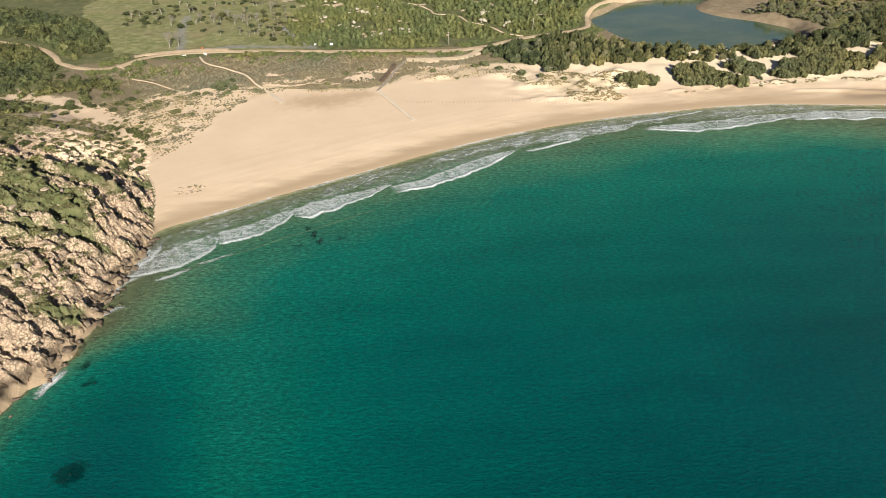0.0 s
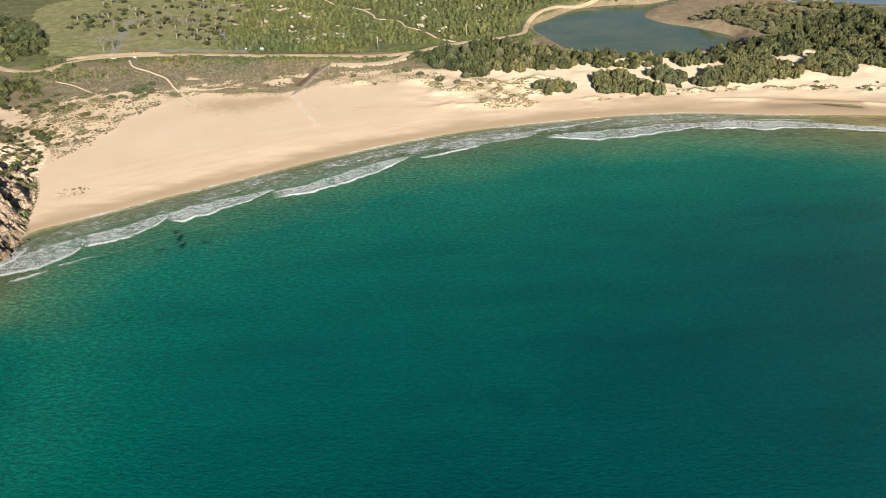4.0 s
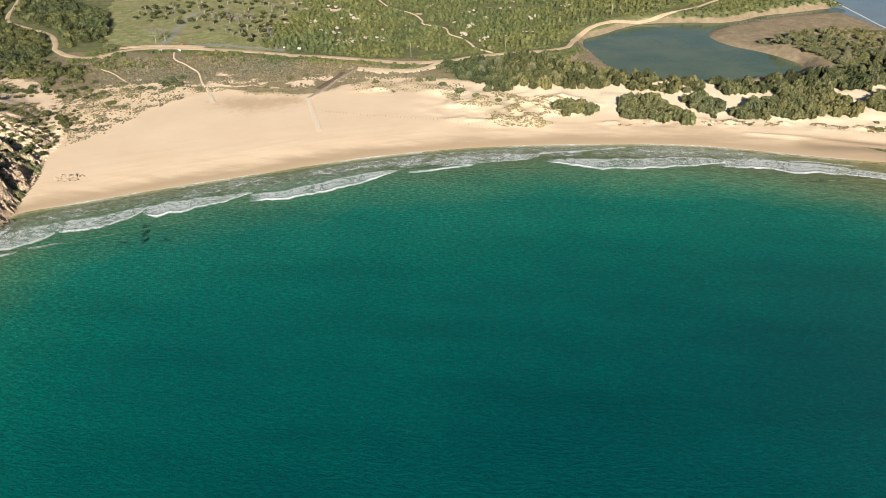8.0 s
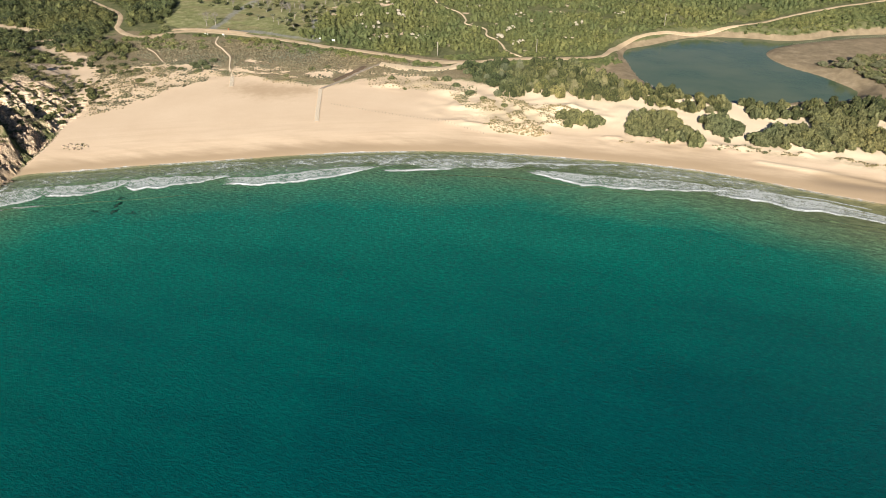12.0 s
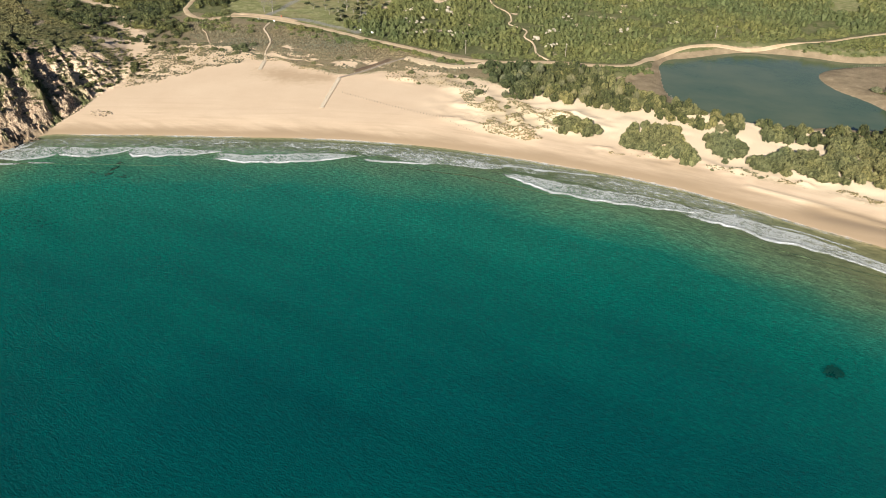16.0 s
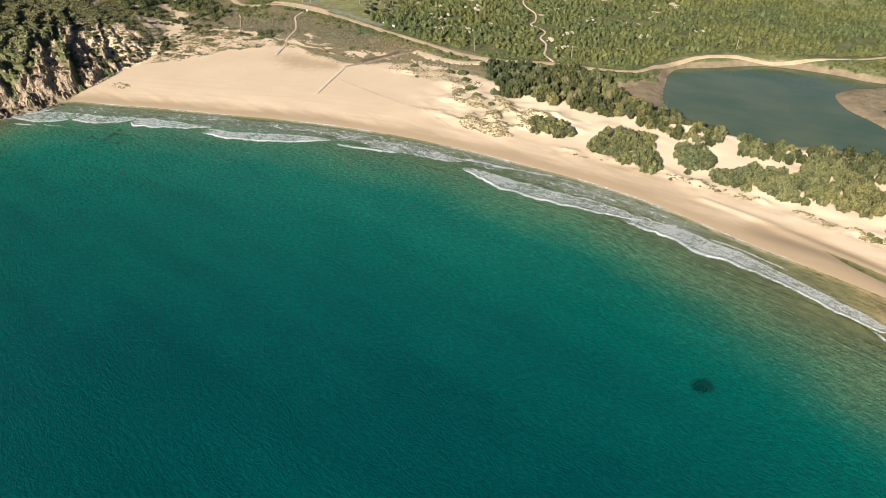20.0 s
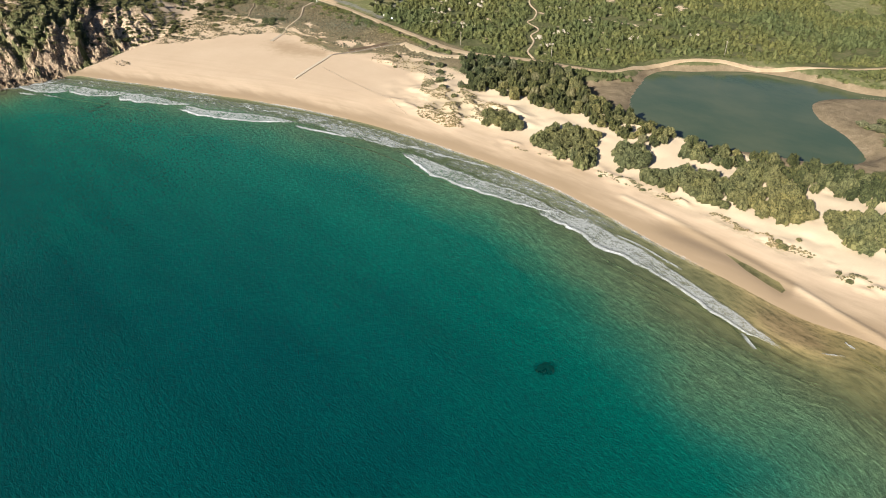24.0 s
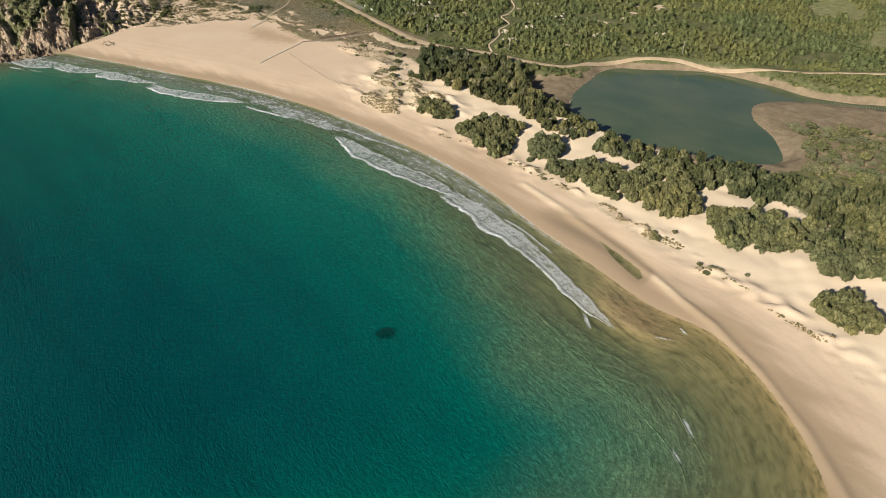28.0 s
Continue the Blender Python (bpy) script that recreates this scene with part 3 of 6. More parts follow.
shore_line, head_line, beach_line = smooth_line(SHORE), smooth_line(HEAD), smooth_line(BEACH_TOP, n=4)
pond_line, lagoon_line = smooth_line(POND_EDGE, True, 4), smooth_line(LAGOON_EDGE, True, 4)
spit_line, west_flat_line, field_line, field_east_line = (smooth_line(q, True, 3) for q in (SPIT, WEST_FLAT, FIELD, FIELD_EAST))
LAND_BACK = np.array([(4000.0, -700.0), (4000.0, 4000.0), (-4000.0, 4000.0), (-4000.0, -520.0)])
HEAD_BACK = np.array([(-4000.0, 500.0), (-4000.0, -520.0)])
BEACH_BACK = np.array([(600.0, 4000.0), (-4000.0, 4000.0), (-4000.0, 147.0)])


# ledges of the headland: lines along which the granite breaks off to the north, and how deep
SCARPS = [
    ([(-130, 190), (-98, 178), (-90, 174), (-82, 168), (-73, 163), (-65, 160), (-58.6, 155), (-53, 149)], 3.4), ([(-125, 184), (-95, 169.5), (-88, 165.7), (-82, 160)], 2.8),
    ([(-92, 162), (-84.6, 158.6), (-74.7, 155.3), (-64.2, 149.5), (-58.5, 145.2)], 2.6), ([(-92, 160), (-76.8, 151.2), (-66.5, 143.9), (-59.4, 136.3)], 2.4), ([(-76.4, 143.5), (-71.6, 139), (-67.3, 134.2)], 2.2),
    ([(-95, 155), (-84, 147), (-76, 138)], 2.4), ([(-80, 128), (-72, 127), (-64, 124)], 2.0), ([(-76, 120.3), (-71.8, 120.3), (-68.6, 118.7)], 2.4), ([(-69.5, 107.4), (-66.7, 107.6), (-62.8, 103.6)], 2.2),
    ([(-66, 111.2), (-61.6, 109), (-59, 107)], 1.6), ([(-84, 114), (-76, 112), (-70, 113)], 2.0), ([(-110, 196), (-90, 186), (-74, 178), (-66, 172)], 1.8), ([(-82, 134), (-74, 132), (-67, 130)], 1.8),
]


def survey(x, y):
    """Height of the ground at each place, and the masks of what covers it."""
    x, y = np.asarray(x, float), np.asarray(y, float)
    d = signed(x, y, shore_line, LAND_BACK)
    dh = signed(x, y, head_line, HEAD_BACK)
    # the granite runs out in small points and inlets
    jag = (7.0 * (fbm(x / 8, y / 6, 3, 141) - 0.5) + 2.6 * (fbm(x / 2.4, y / 2.0, 2, 145) - 0.5)) * (1 - step(138, 147, y)) * (1 - step(-46, -36, x)) * np.exp(-np.abs(dh) / 8.0)
    d, dh = d + jag, dh + jag
    db = signed(x, y, beach_line, BEACH_BACK)
    dp = np.maximum(signed(x, y, pond_line, []), signed(x, y, lagoon_line, []))
    db = db + 7.0 * (fbm(x / 9, y / 9, 4, 15) - 0.5) * step(-75, -62, x)
    n20, n7, n60 = fbm(x / 20, y / 20, 4, 1), fbm(x / 7, y / 7, 3, 5), fbm(x / 60, y / 60, 3, 9)
    # sea floor: shelves gently in the east, faster in the west
    shelf = 0.082 + (0.150 - 0.082) * step(60, 210, x)
    shelf = shelf + 0.30 * (1 - step(96, 116, y)) * (1 - step(-52, -25, x))
    bench = 8.5 + 4.5 * step(-10, 40, x) + 17.0 * step(125, 220, x) - 12.0 * 0.7 * (1 - step(108, 142, y + 16 * (n20 - 0.5))) * (1 - step(-52, -25, x))
    off = np.abs(d)
    floor = -0.35 * (1 - np.exp(-off / 1.3)) - (0.032 * np.minimum(off, bench) + shelf * 0.5 * (off - bench - 3 + np.sqrt((off - bench - 3) ** 2 + 60))) * (0.8 + 0.4 * n20)
    floor = np.maximum(floor, -9.0 - 3 * n60)
    bar = np.minimum(1, 1.3 * np.exp(-(((x - 203 + 0.35 * (y - 191)) / 9.5) ** 2 + ((y - 191.5) / (5.5 + 3 * (n7 - 0.5))) ** 2)))
    floor = floor * (1 - bar) + (-0.02 + 0.06 * (n7 - 0.5)) * bar
    beach = 1.75 * (1 - np.exp(-np.maximum(d, 0) / 6.5)) + 0.016 * np.maximum(d, 0)
    runnel = np.exp(-((y - (208.6 - 0.012 * np.maximum(x - 178, 0) ** 2)) / 2.9) ** 2) * step(160, 172, x) * (1 - step(196, 200, x))
    beach = beach - 0.58 * runnel * step(0, 4, d)
    berm = line_distance(x, y, np.array([(150.0, 213.5), (167, 211.5), (188, 207.8), (208, 202.6), (217, 201.2), (230, 195.8), (243, 188), (254, 179)]))
    beach = beach + 0.42 * np.exp(-(berm / 0.85) ** 2) * (0.7 + 0.6 * n20)
    tide = 0.02 * np.sin(d * 0.9 + 5 * n60 * 4) + 0.04 * np.sin(d * 0.43 + 9 * n60)
    beach = beach + 0.5 * tide * step(1.5, 4, d) * (1 - step(18, 30, d))
    hummock = np.exp(-(((x - 72) / 19) ** 4 + ((y - 226) / 11.5) ** 4)) + 0.7 * np.exp(-(((x - 38) / 20) ** 4 + ((y - 243) / 6) ** 4)) + 0.8 * np.exp(-(((x - 93) / 10) ** 2 + ((y - 233) / 8) ** 2))
    beach = beach + hummock * 4.2 * np.maximum(fbm(x / 5.5, y / 4.0, 4, 23) - 0.44, 0) ** 0.8
    front_line = line_distance(x, y, np.array([(105.0, 217.5), (140, 220.5), (170, 220), (195, 218), (206, 215.5), (222, 216), (245, 210)]))
    beach = beach + 2.4 * np.exp(-(front_line / 3.0) ** 2) * np.maximum(fbm(x / 3.4, y / 2.6, 4, 31) - 0.42, 0)
    dune = step(8, 30, d) * step(30, 60, x) * (1 - step(-2, 22, db))
    beach = beach + dune * (1.3 * np.abs(fbm(x / 13, y / 13, 3, 21) - 0.42) * 1.7)
    inland = 3.2 + 1.6 * (n60 - 0.4) + 0.5 * n20
    rise = step(0, 18, db)
    h = np.where(d > 0, beach * (1 - rise) + inland * rise, floor)
    h = h + np.where(d > 0, step(0, 6, db) * 0.5 * n7, 0)
    north = np.maximum(y - 330, 0)
    h = h + np.where(d > 0, 0.012 * north * step(-60, 40, x) + 0.06 * np.maximum(north - 250, 0), 0)
    # the granite headland, with ridges that run down towards the beach
    crest = 13.5 - 6.5 * step(148, 185, y) - 2.5 * step(195, 225, y)
    lean = 0.05 + 0.27 * step(118, 165, y)
    run = (x * 0.95 - (y - 140) * lean, (x + 60) * lean + y * 0.95)
    ridge = 1 - 2 * np.abs(fbm(run[0] / 19, run[1] / 6.5, 4, 33, 0.55) - 0.5)
    crag = 1 - 2 * np.abs(fbm(run[0] / 7.0, run[1] / 3.2, 3, 41, 0.55) - 0.5)
    steep = crest * (1 - np.exp(-np.maximum(dh, 0) / 12.5)) + 0.11 * np.minimum(np.maximum(dh, 0), 90)
    stony = step(-0.5, 2.5, dh) * (1 - step(170, 206, y + 0.25 * np.minimum(dh, 40)) * 0.85) * (1 - step(60, 110, dh) * 0.6)
    wob = (run[0] + 2.5 * n7, run[1] + 2.5 * fbm(x / 6, y / 6, 2, 57))
    big_own, big_gap = blocks(wob[0] / 5.2, wob[1] / 3.0, 61)
    small_own, small_gap = blocks(wob[0] / 2.1, wob[1] / 1.4, 67)
    broken = 1.7 * (big_own - 0.5) - 1.2 * np.exp(-big_gap / 0.10) + 0.55 * (small_own - 0.5) - 0.4 * np.exp(-small_gap / 0.14)
    thin = wob[1] / 2.3 + 2.0 * fbm(run[0] / 12, run[1] / 9, 2, 45)
    thin = thin - np.floor(thin)
    chunk, chunk_gap = blocks(wob[0] / 2.7, wob[1] / 2.4, 71)
    broken = broken + 1.5 * (chunk - 0.5) - 0.7 * np.exp(-chunk_gap / 0.14)
    broken = broken + 2.0 * (0.15 + 0.85 * step(5, 16, dh)) * (np.minimum(thin, (1 - thin) * 7) - 0.45) * np.clip(2.6 * fbm(run[0] / 7, run[1] / 4, 2, 49) - 0.7, 0, 1)
    broken = broken * (1.0 - 0.55 * step(8, 22, dh))
    phase = wob[1] / (5.6 + 2.6 * step(125, 160, y)) + 1.3 * fbm(run[0] / 34, run[1] / 16, 2, 43)
    saw = phase - np.floor(phase)
    shelf_step = (3.2 + 1.0 * step(130, 160, y)) * (np.minimum(saw, (1 - saw) * 11) - 0.45) * np.clip(2.6 * fbm(run[0] / 16, run[1] / 8, 2, 47) - 0.55, 0.05, 1.15)
    scarp = 0.0
    for line, deep in SCARPS:
        lx, ly = np.array(line).T
        north = 0.9 * (y - np.interp(x, lx, ly)) + 1.8 * (fbm(x / 5, y / 5, 3, 161) - 0.5)
        ends = step(lx[0] - 1, lx[0] + 5, x) * (1 - step(lx[-1] - 4, lx[-1] + 1, x))
        scarp = scarp + 0.55 * deep * ends * np.where(north < 0, np.exp(np.minimum(north, 0) / 3.0), (1 - 1.5 * step(0, 0.6, north)) * np.exp(-np.maximum(north - 0.6, 0) / 2.0))
    head = steep + step(1, 6, dh) * scarp + stony * (0.75 * shelf_step * (0.25 + 0.75 * step(5, 16, dh)) + 1.2 * (ridge - 0.75) + 0.8 * (crag - 0.75) + broken)
    h = np.where(dh > 0, np.maximum(head + np.where(d > 0, 0.25, -0.2), np.minimum(h, 2.6 + 4.0 * step(190, 214, y))), h)
    # standing water lies in basins
    basin = step(-7, 1.5, dp)
    h = np.where(d > 0, h * (1 - basin) + (-0.35) * basin, h)
    flat = np.maximum(step(-3, 2, signed(x, y, spit_line, [])), step(-3, 2, signed(x, y, west_flat_line, []))) * (dp < 0)
    h = h * (1 - flat * 0.85) + flat * 0.85 * (0.42 + 0.16 * np.minimum(-dp, 4) * (0.6 + 0.8 * n7))
    masks = {}
    masks["sand"] = np.clip(0.5 - db / 9.0, 0, 1) * np.where(y < 149, dh < -2.0, dh < 0.6 + 6.0 * step(176, 190, y)) * (d > -400)
    slope_sand = step(-6, 2, db) * (1 - step(24, 40, db)) * step(-100, -60, x) * (1 - step(-35, -10, x)) * step(180, 195, y) * (1 - step(232, 244, y))
    streaky = fbm((x + 0.8 * y) / 5.0, (y - 0.8 * x) / 2.6, 4, 25)
    masks["sand"] = np.maximum(masks["sand"], slope_sand * np.clip(0.84 + 3.4 * (streaky - 0.45), 0, 0.97))
    masks["sand"] = np.maximum(masks["sand"], (d < 0) * (1 - np.exp(-np.abs(dh) / 5.0) * (y < 146)))
    masks["wet"] = np.where(d > -1, np.exp(-np.maximum(d - 1.2, 0) / (5.5 + 3.0 * step(60, 120, x))) + 0.8 * runnel * step(0, 3, d), 0.42 + 0.75 * np.exp(np.minimum(d, 0) / 7.0)) * (1 - step(0, 3, dh))
    masks["wet"] = np.maximum(masks["wet"], 0.9 * step(-1.2, 0.2, dp))
    pale = (dh > 0) * step(164, 182, y) * (1 - step(18, 36, dh)) * np.clip(-0.06 + 1.35 * fbm(run[0] / 9, run[1] / 4, 3, 55), 0, 0.78)
    masks["sand"] = np.maximum(masks["sand"], pale)
    # where the berm's bright sunlit edge is painted into the sand colour
    masks["crest"] = np.exp(-(berm / 0.9) ** 2) * (d > 0.6) * (0.5 + n20)
    masks["inland"] = np.clip(d, 0, 60)
    bound = step(6, 18, d) * (dh < 3)
    dune_grass = 0.5 * np.exp(-(((x - 73) / 17) ** 2 + ((y - 226) / 11) ** 2)) + 0.8 * np.exp(-(((x - 38) / 20) ** 2 + ((y - 245) / 7) ** 2)) + 0.26 * slope_sand
    front = np.exp(-((line_distance(x, y, np.array([(105.0, 217.0), (140, 219.5), (170, 219), (192, 215.5), (214, 211.5), (245, 206)])) / 2.2) ** 2))
    masks["grassy"] = np.clip(bound * (0.35 * hummock + dune_grass + 0.6 * front) * (0.35 + 0.9 * n7) + 0.25 * step(-5, 3, db) * bound, 0, 1)
    masks["splash"] = (1 - step(0.9, 3.0 + 2.2 * (1 - step(100, 116, y)), h)) * step(-9, -4, dh) * (1 - step(144, 150, y))
    masks["damp"] = 0.85 * np.exp(-(((x + 16) / 15) ** 2 + ((y - 224) / 7.5) ** 2)) + 0.6 * np.exp(-(((x + 2) / 6) ** 2 + ((y - 229) / 4) ** 2))
    spots = 0.0
    for px, py, ra, rb in ((-32, 247, 8, 2.6), (-13, 241.5, 7, 2.2), (-1, 243.5, 6, 2.0), (-49, 240, 6, 4), (24, 251, 9, 2.2), (-66, 240, 6, 3)):
        spots = np.maximum(spots, np.exp(-((x - px) / ra) ** 2 - ((y - py) / rb) ** 2))
    scar = step(0.50, 0.62, fbm(x / 5.0, y / 2.4, 4, 27)) * step(236, 239, y) * (1 - step(249, 254, y)) * step(-42, -34, x) * (1 - step(30, 44, x))
    masks["sand"] = np.maximum(masks["sand"], np.maximum(0.8 * spots * np.clip(4 * (fbm(x / 3.5, y / 2.0, 3, 29) - 0.36), 0, 1.2), 0.66 * scar) * (dh < 2))
    fleck = step(0.66, 0.74, fbm(x / 6, y / 6, 3, 71)) * (y > 286) * (x > -40) * (x < 90)
    masks["sand"] = np.maximum(masks["sand"], 0.6 * fleck)
    gravel = 0.0
    for track in ([(-73, 282), (-75, 296), (-79, 314), (-79, 332)], [(-68, 281), (-52, 283), (-33, 281), (-20, 279)], [(-22, 280), (-27, 292), (-34, 306)]):
        gravel = np.maximum(gravel, np.exp(-(line_distance(x, y, np.array(track, float)) / 2.3) ** 2))
    masks["gravel"] = gravel * np.clip(0.2 + 1.3 * n7, 0, 1)
    masks["rock"] = step(-0.5, 2.0, dh) * np.clip(1.08 - 0.012 * np.maximum(dh, 0) - 0.5 * step(185, 215, y) - 2.6 * (fbm(run[0] / 17, run[1] / 6, 4, 81) - 0.42), 0, 1)
    masks["mud"] = np.clip(np.maximum(np.maximum(flat, step(-5.0 - 9.0 * step(140, 160, x) * (y < 312), -1.5 - 6.0 * step(140, 160, x) * (y < 312), dp)), 0.8 * step(-4, 5, signed(x, y, np.array(SPIT_GROVE, float), [])) * (0.4 + n7)), 0, 1)
    masks["heath"] = (1 - 0.8 * step(0.3, 0.6, slope_sand)) * step(-2, 4, db) * step(-125, -100, x) * (1 - step(45, 62, x)) * (1 - step(268, 276, y)) * (1 - step(6, 16, dh) * step(-300, 0, -y + 215))
    masks["meadow"] = np.maximum(step(-4, 3, signed(x, y, field_line, [])), step(-10, 8, signed(x, y, field_east_line, [])) * 0.8)
    return h, masks, d, dh, db, dp


def mesh_from(name, verts, faces, mat, smooth=True):
    me = bpy.data.meshes.new(name)
    verts, faces = np.asarray(verts, np.float32), np.asarray(faces, np.int32)
    me.vertices.add(len(verts))
    me.vertices.foreach_set("co", verts.ravel())
    k = faces.shape[1]
    me.loops.add(faces.size)
    me.loops.foreach_set("vertex_index", faces.ravel())
    me.polygons.add(len(faces))
    me.polygons.foreach_set("loop_start", np.arange(0, faces.size, k, dtype=np.int32))
    me.polygons.foreach_set("use_smooth", np.full(len(faces), smooth))
    me.update(calc_edges=True)
    me.validate()
    me.materials.append(mat)
    return me


def sheet(xs, ys):
    gx, gy = np.meshgrid(xs, ys)
    nx, ny = len(xs), len(ys)
    i = (np.arange(ny - 1)[:, None] * nx + np.arange(nx - 1)).ravel()
    return gx.ravel(), gy.ravel(), np.stack([i, i + 1, i + nx + 1, i + nx], 1)


def graded(parts, far):
    """Coordinates: fine between the given limits, then ever wider steps out to far."""
    out = []
    for a, b, s in parts:
        out += list(np.arange(a, b, s))
    last, lo = parts[-1][1], parts[0][0]
    s = parts[-1][2]
    while last < far:
        out.append(last)
        s *= 1.22
        last += s
    out.append(far)
    s = parts[0][2]
    left = []
    while lo > -far:
        s *= 1.22
        lo -= s
        left.append(lo)
    return np.array(left[::-1] + out)


def put_attribute(me, name, values):
    a = me.attributes.new(name, "FLOAT", "POINT")
    a.data.foreach_set("value", np.asarray(values, np.float32))


# ground: one sheet out to the horizon
GRID_X = graded([(-190, -112, 1.6), (-112, -44, 0.5), (-44, 190, 1.15), (190, 262, 0.7)], 2600)
GRID_Y = graded([(70, 82, 0.9), (82, 205, 0.6), (205, 240, 0.8), (240, 360, 1.35), (360, 470, 2.5)], 2600)
gx, gy, quads = sheet(GRID_X, GRID_Y)
gz, ground_masks, *_ = survey(gx, gy)
ground_mesh = mesh_from("ground", np.stack([gx, gy, gz], 1), quads, GROUND)
for key, values in ground_masks.items():
    put_attribute(ground_mesh, key, values)
ground = tagged(new("ground", ground_mesh), "pale beach sand, granite headland and scrubby soil", "ground", kind="structure")

GRID_Z = gz.reshape(len(GRID_Y), len(GRID_X))


def height_at(x, y):
    """Height of the ground's sheet at each place."""
    x, y = np.atleast_1d(np.asarray(x, float)), np.atleast_1d(np.asarray(y, float))
    i = np.clip(np.searchsorted(GRID_X, x) - 1, 0, len(GRID_X) - 2)
    j = np.clip(np.searchsorted(GRID_Y, y) - 1, 0, len(GRID_Y) - 2)
    u = (x - GRID_X[i]) / (GRID_X[i + 1] - GRID_X[i])
    v = (y - GRID_Y[j]) / (GRID_Y[j + 1] - GRID_Y[j])
    low = GRID_Z[j, i] * (1 - u) + GRID_Z[j, i + 1] * u
    return low * (1 - v) + (GRID_Z[j + 1, i] * (1 - u) + GRID_Z[j + 1, i + 1] * u) * v


# the headland's bare granite, in finer facets over the sheet
hx, hy, quads = sheet(np.arange(-100, -50, 0.4), np.arange(80, 200, 0.4))
hz, head_masks, _, head_in, *_ = survey(hx, hy)
chip, chip_gap = blocks(hx / 1.0 + 0.8 * value_noise(hx / 2, hy / 2, 3), hy / 0.75, 131)
fine_rock = 1.15 * (chip - 0.5) - 0.75 * np.exp(-chip_gap / 0.16)
keep = (head_in[quads].min(1) > -0.3) & (head_in[quads].max(1) < 38)
used = np.unique(quads[keep])
rock_mesh = mesh_from("headland", np.stack([hx, hy, hz - 0.2 + 0.3 * step(-0.2, 1.2, head_in) + fine_rock * step(-0.3, 0.9, head_in) * (1 - 0.7 * step(172, 192, hy))], 1)[used], np.searchsorted(used, quads[keep]), GROUND, False)
for key, values in head_masks.items():
    put_attribute(rock_mesh, key, values[used])
tagged(new("headland", rock_mesh), "broken pinkish-tan granite of the headland", "rock", kind="structure")

# the sea: one sheet at the waterline, with the depth below it
sx, sy, quads = sheet(graded([(-110, 290, 1.6)], 2600), graded([(-40, 215, 1.6)], 2600))
keep = sy[quads].max(1) < 232
quads = quads[keep]
sh, _, sd, *_ = survey(sx, sy)
used = np.unique(quads)
quads = np.searchsorted(used, quads)
sx, sy, sh, sd = sx[used], sy[used], sh[used], sd[used]
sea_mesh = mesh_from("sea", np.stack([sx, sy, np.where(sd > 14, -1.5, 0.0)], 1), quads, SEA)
put_attribute(sea_mesh, "depth", np.clip(-sh + 0.5 * np.clip(-sh, 0, 1.1) * (1 - step(70, 150, sx)), 0, 12))
ROCKS_UNDER = [(174, 147.5, 1.7, 2.0), (-52, 77, 2.4, 2.2), (-55, 98, 1.1, 0.8), (-57.5, 103, 1.1, 0.8), (-45, 121, 0.7, 0.5), (-14.4, 140.5, 0.5, 1.5), (-15.4, 143.8, 0.5, 1.6), (-16.6, 146.6, 0.6, 1.3), (-9, 141.5, 1.8, 0.5), (-19, 138.5, 1.5, 0.5)]
clear_water = np.zeros(len(sx))
for rx0, ry0, ra, rb in ROCKS_UNDER:
    clear_water = np.maximum(clear_water, np.exp(-(((sx - rx0) / (ra + 0.5)) ** 2 + ((sy - ry0) / (rb + 0.5)) ** 2)))
put_attribute(sea_mesh, "clear", clear_water)
put_attribute(sea_mesh, "offshore", np.clip(-sd, 0, 200))
sea = tagged(new("sea", sea_mesh), "clear teal bay water paling to sandy green shallows", "water", kind="structure")


def water_sheet(name, outline, z, mat, label):
    bm = bmesh.new()
    bm.faces.new([bm.verts.new((a, b, z)) for a, b in outline])
    bmesh.ops.triangulate(bm, faces=bm.faces)
    me = bpy.data.meshes.new(name)
    bm.to_mesh(me)
    bm.free()
    me.materials.append(mat)
    return tagged(new(name, me), label, "water", kind="structure")


def grown(outline, by):
    c = outline - np.roll(outline, 1, 0)
    c = c + np.roll(outline, -1, 0) - outline
    normal = np.stack([c[:, 1], -c[:, 0]], 1) / (np.linalg.norm(c, axis=1)[:, None] + 1e-9)
    area = np.sum(outline[:, 0] * np.roll(outline[:, 1], -1) - outline[:, 1] * np.roll(outline[:, 0], -1))
    return outline + normal * by * np.sign(area)


water_sheet("pond_water", grown(pond_line, 1.6), 0.30, POND, "still grey-green brackish pond water")
water_sheet("lagoon_water", grown(lagoon_line, 1.6), 0.29, LAGOON, "pale blue-grey lagoon water")


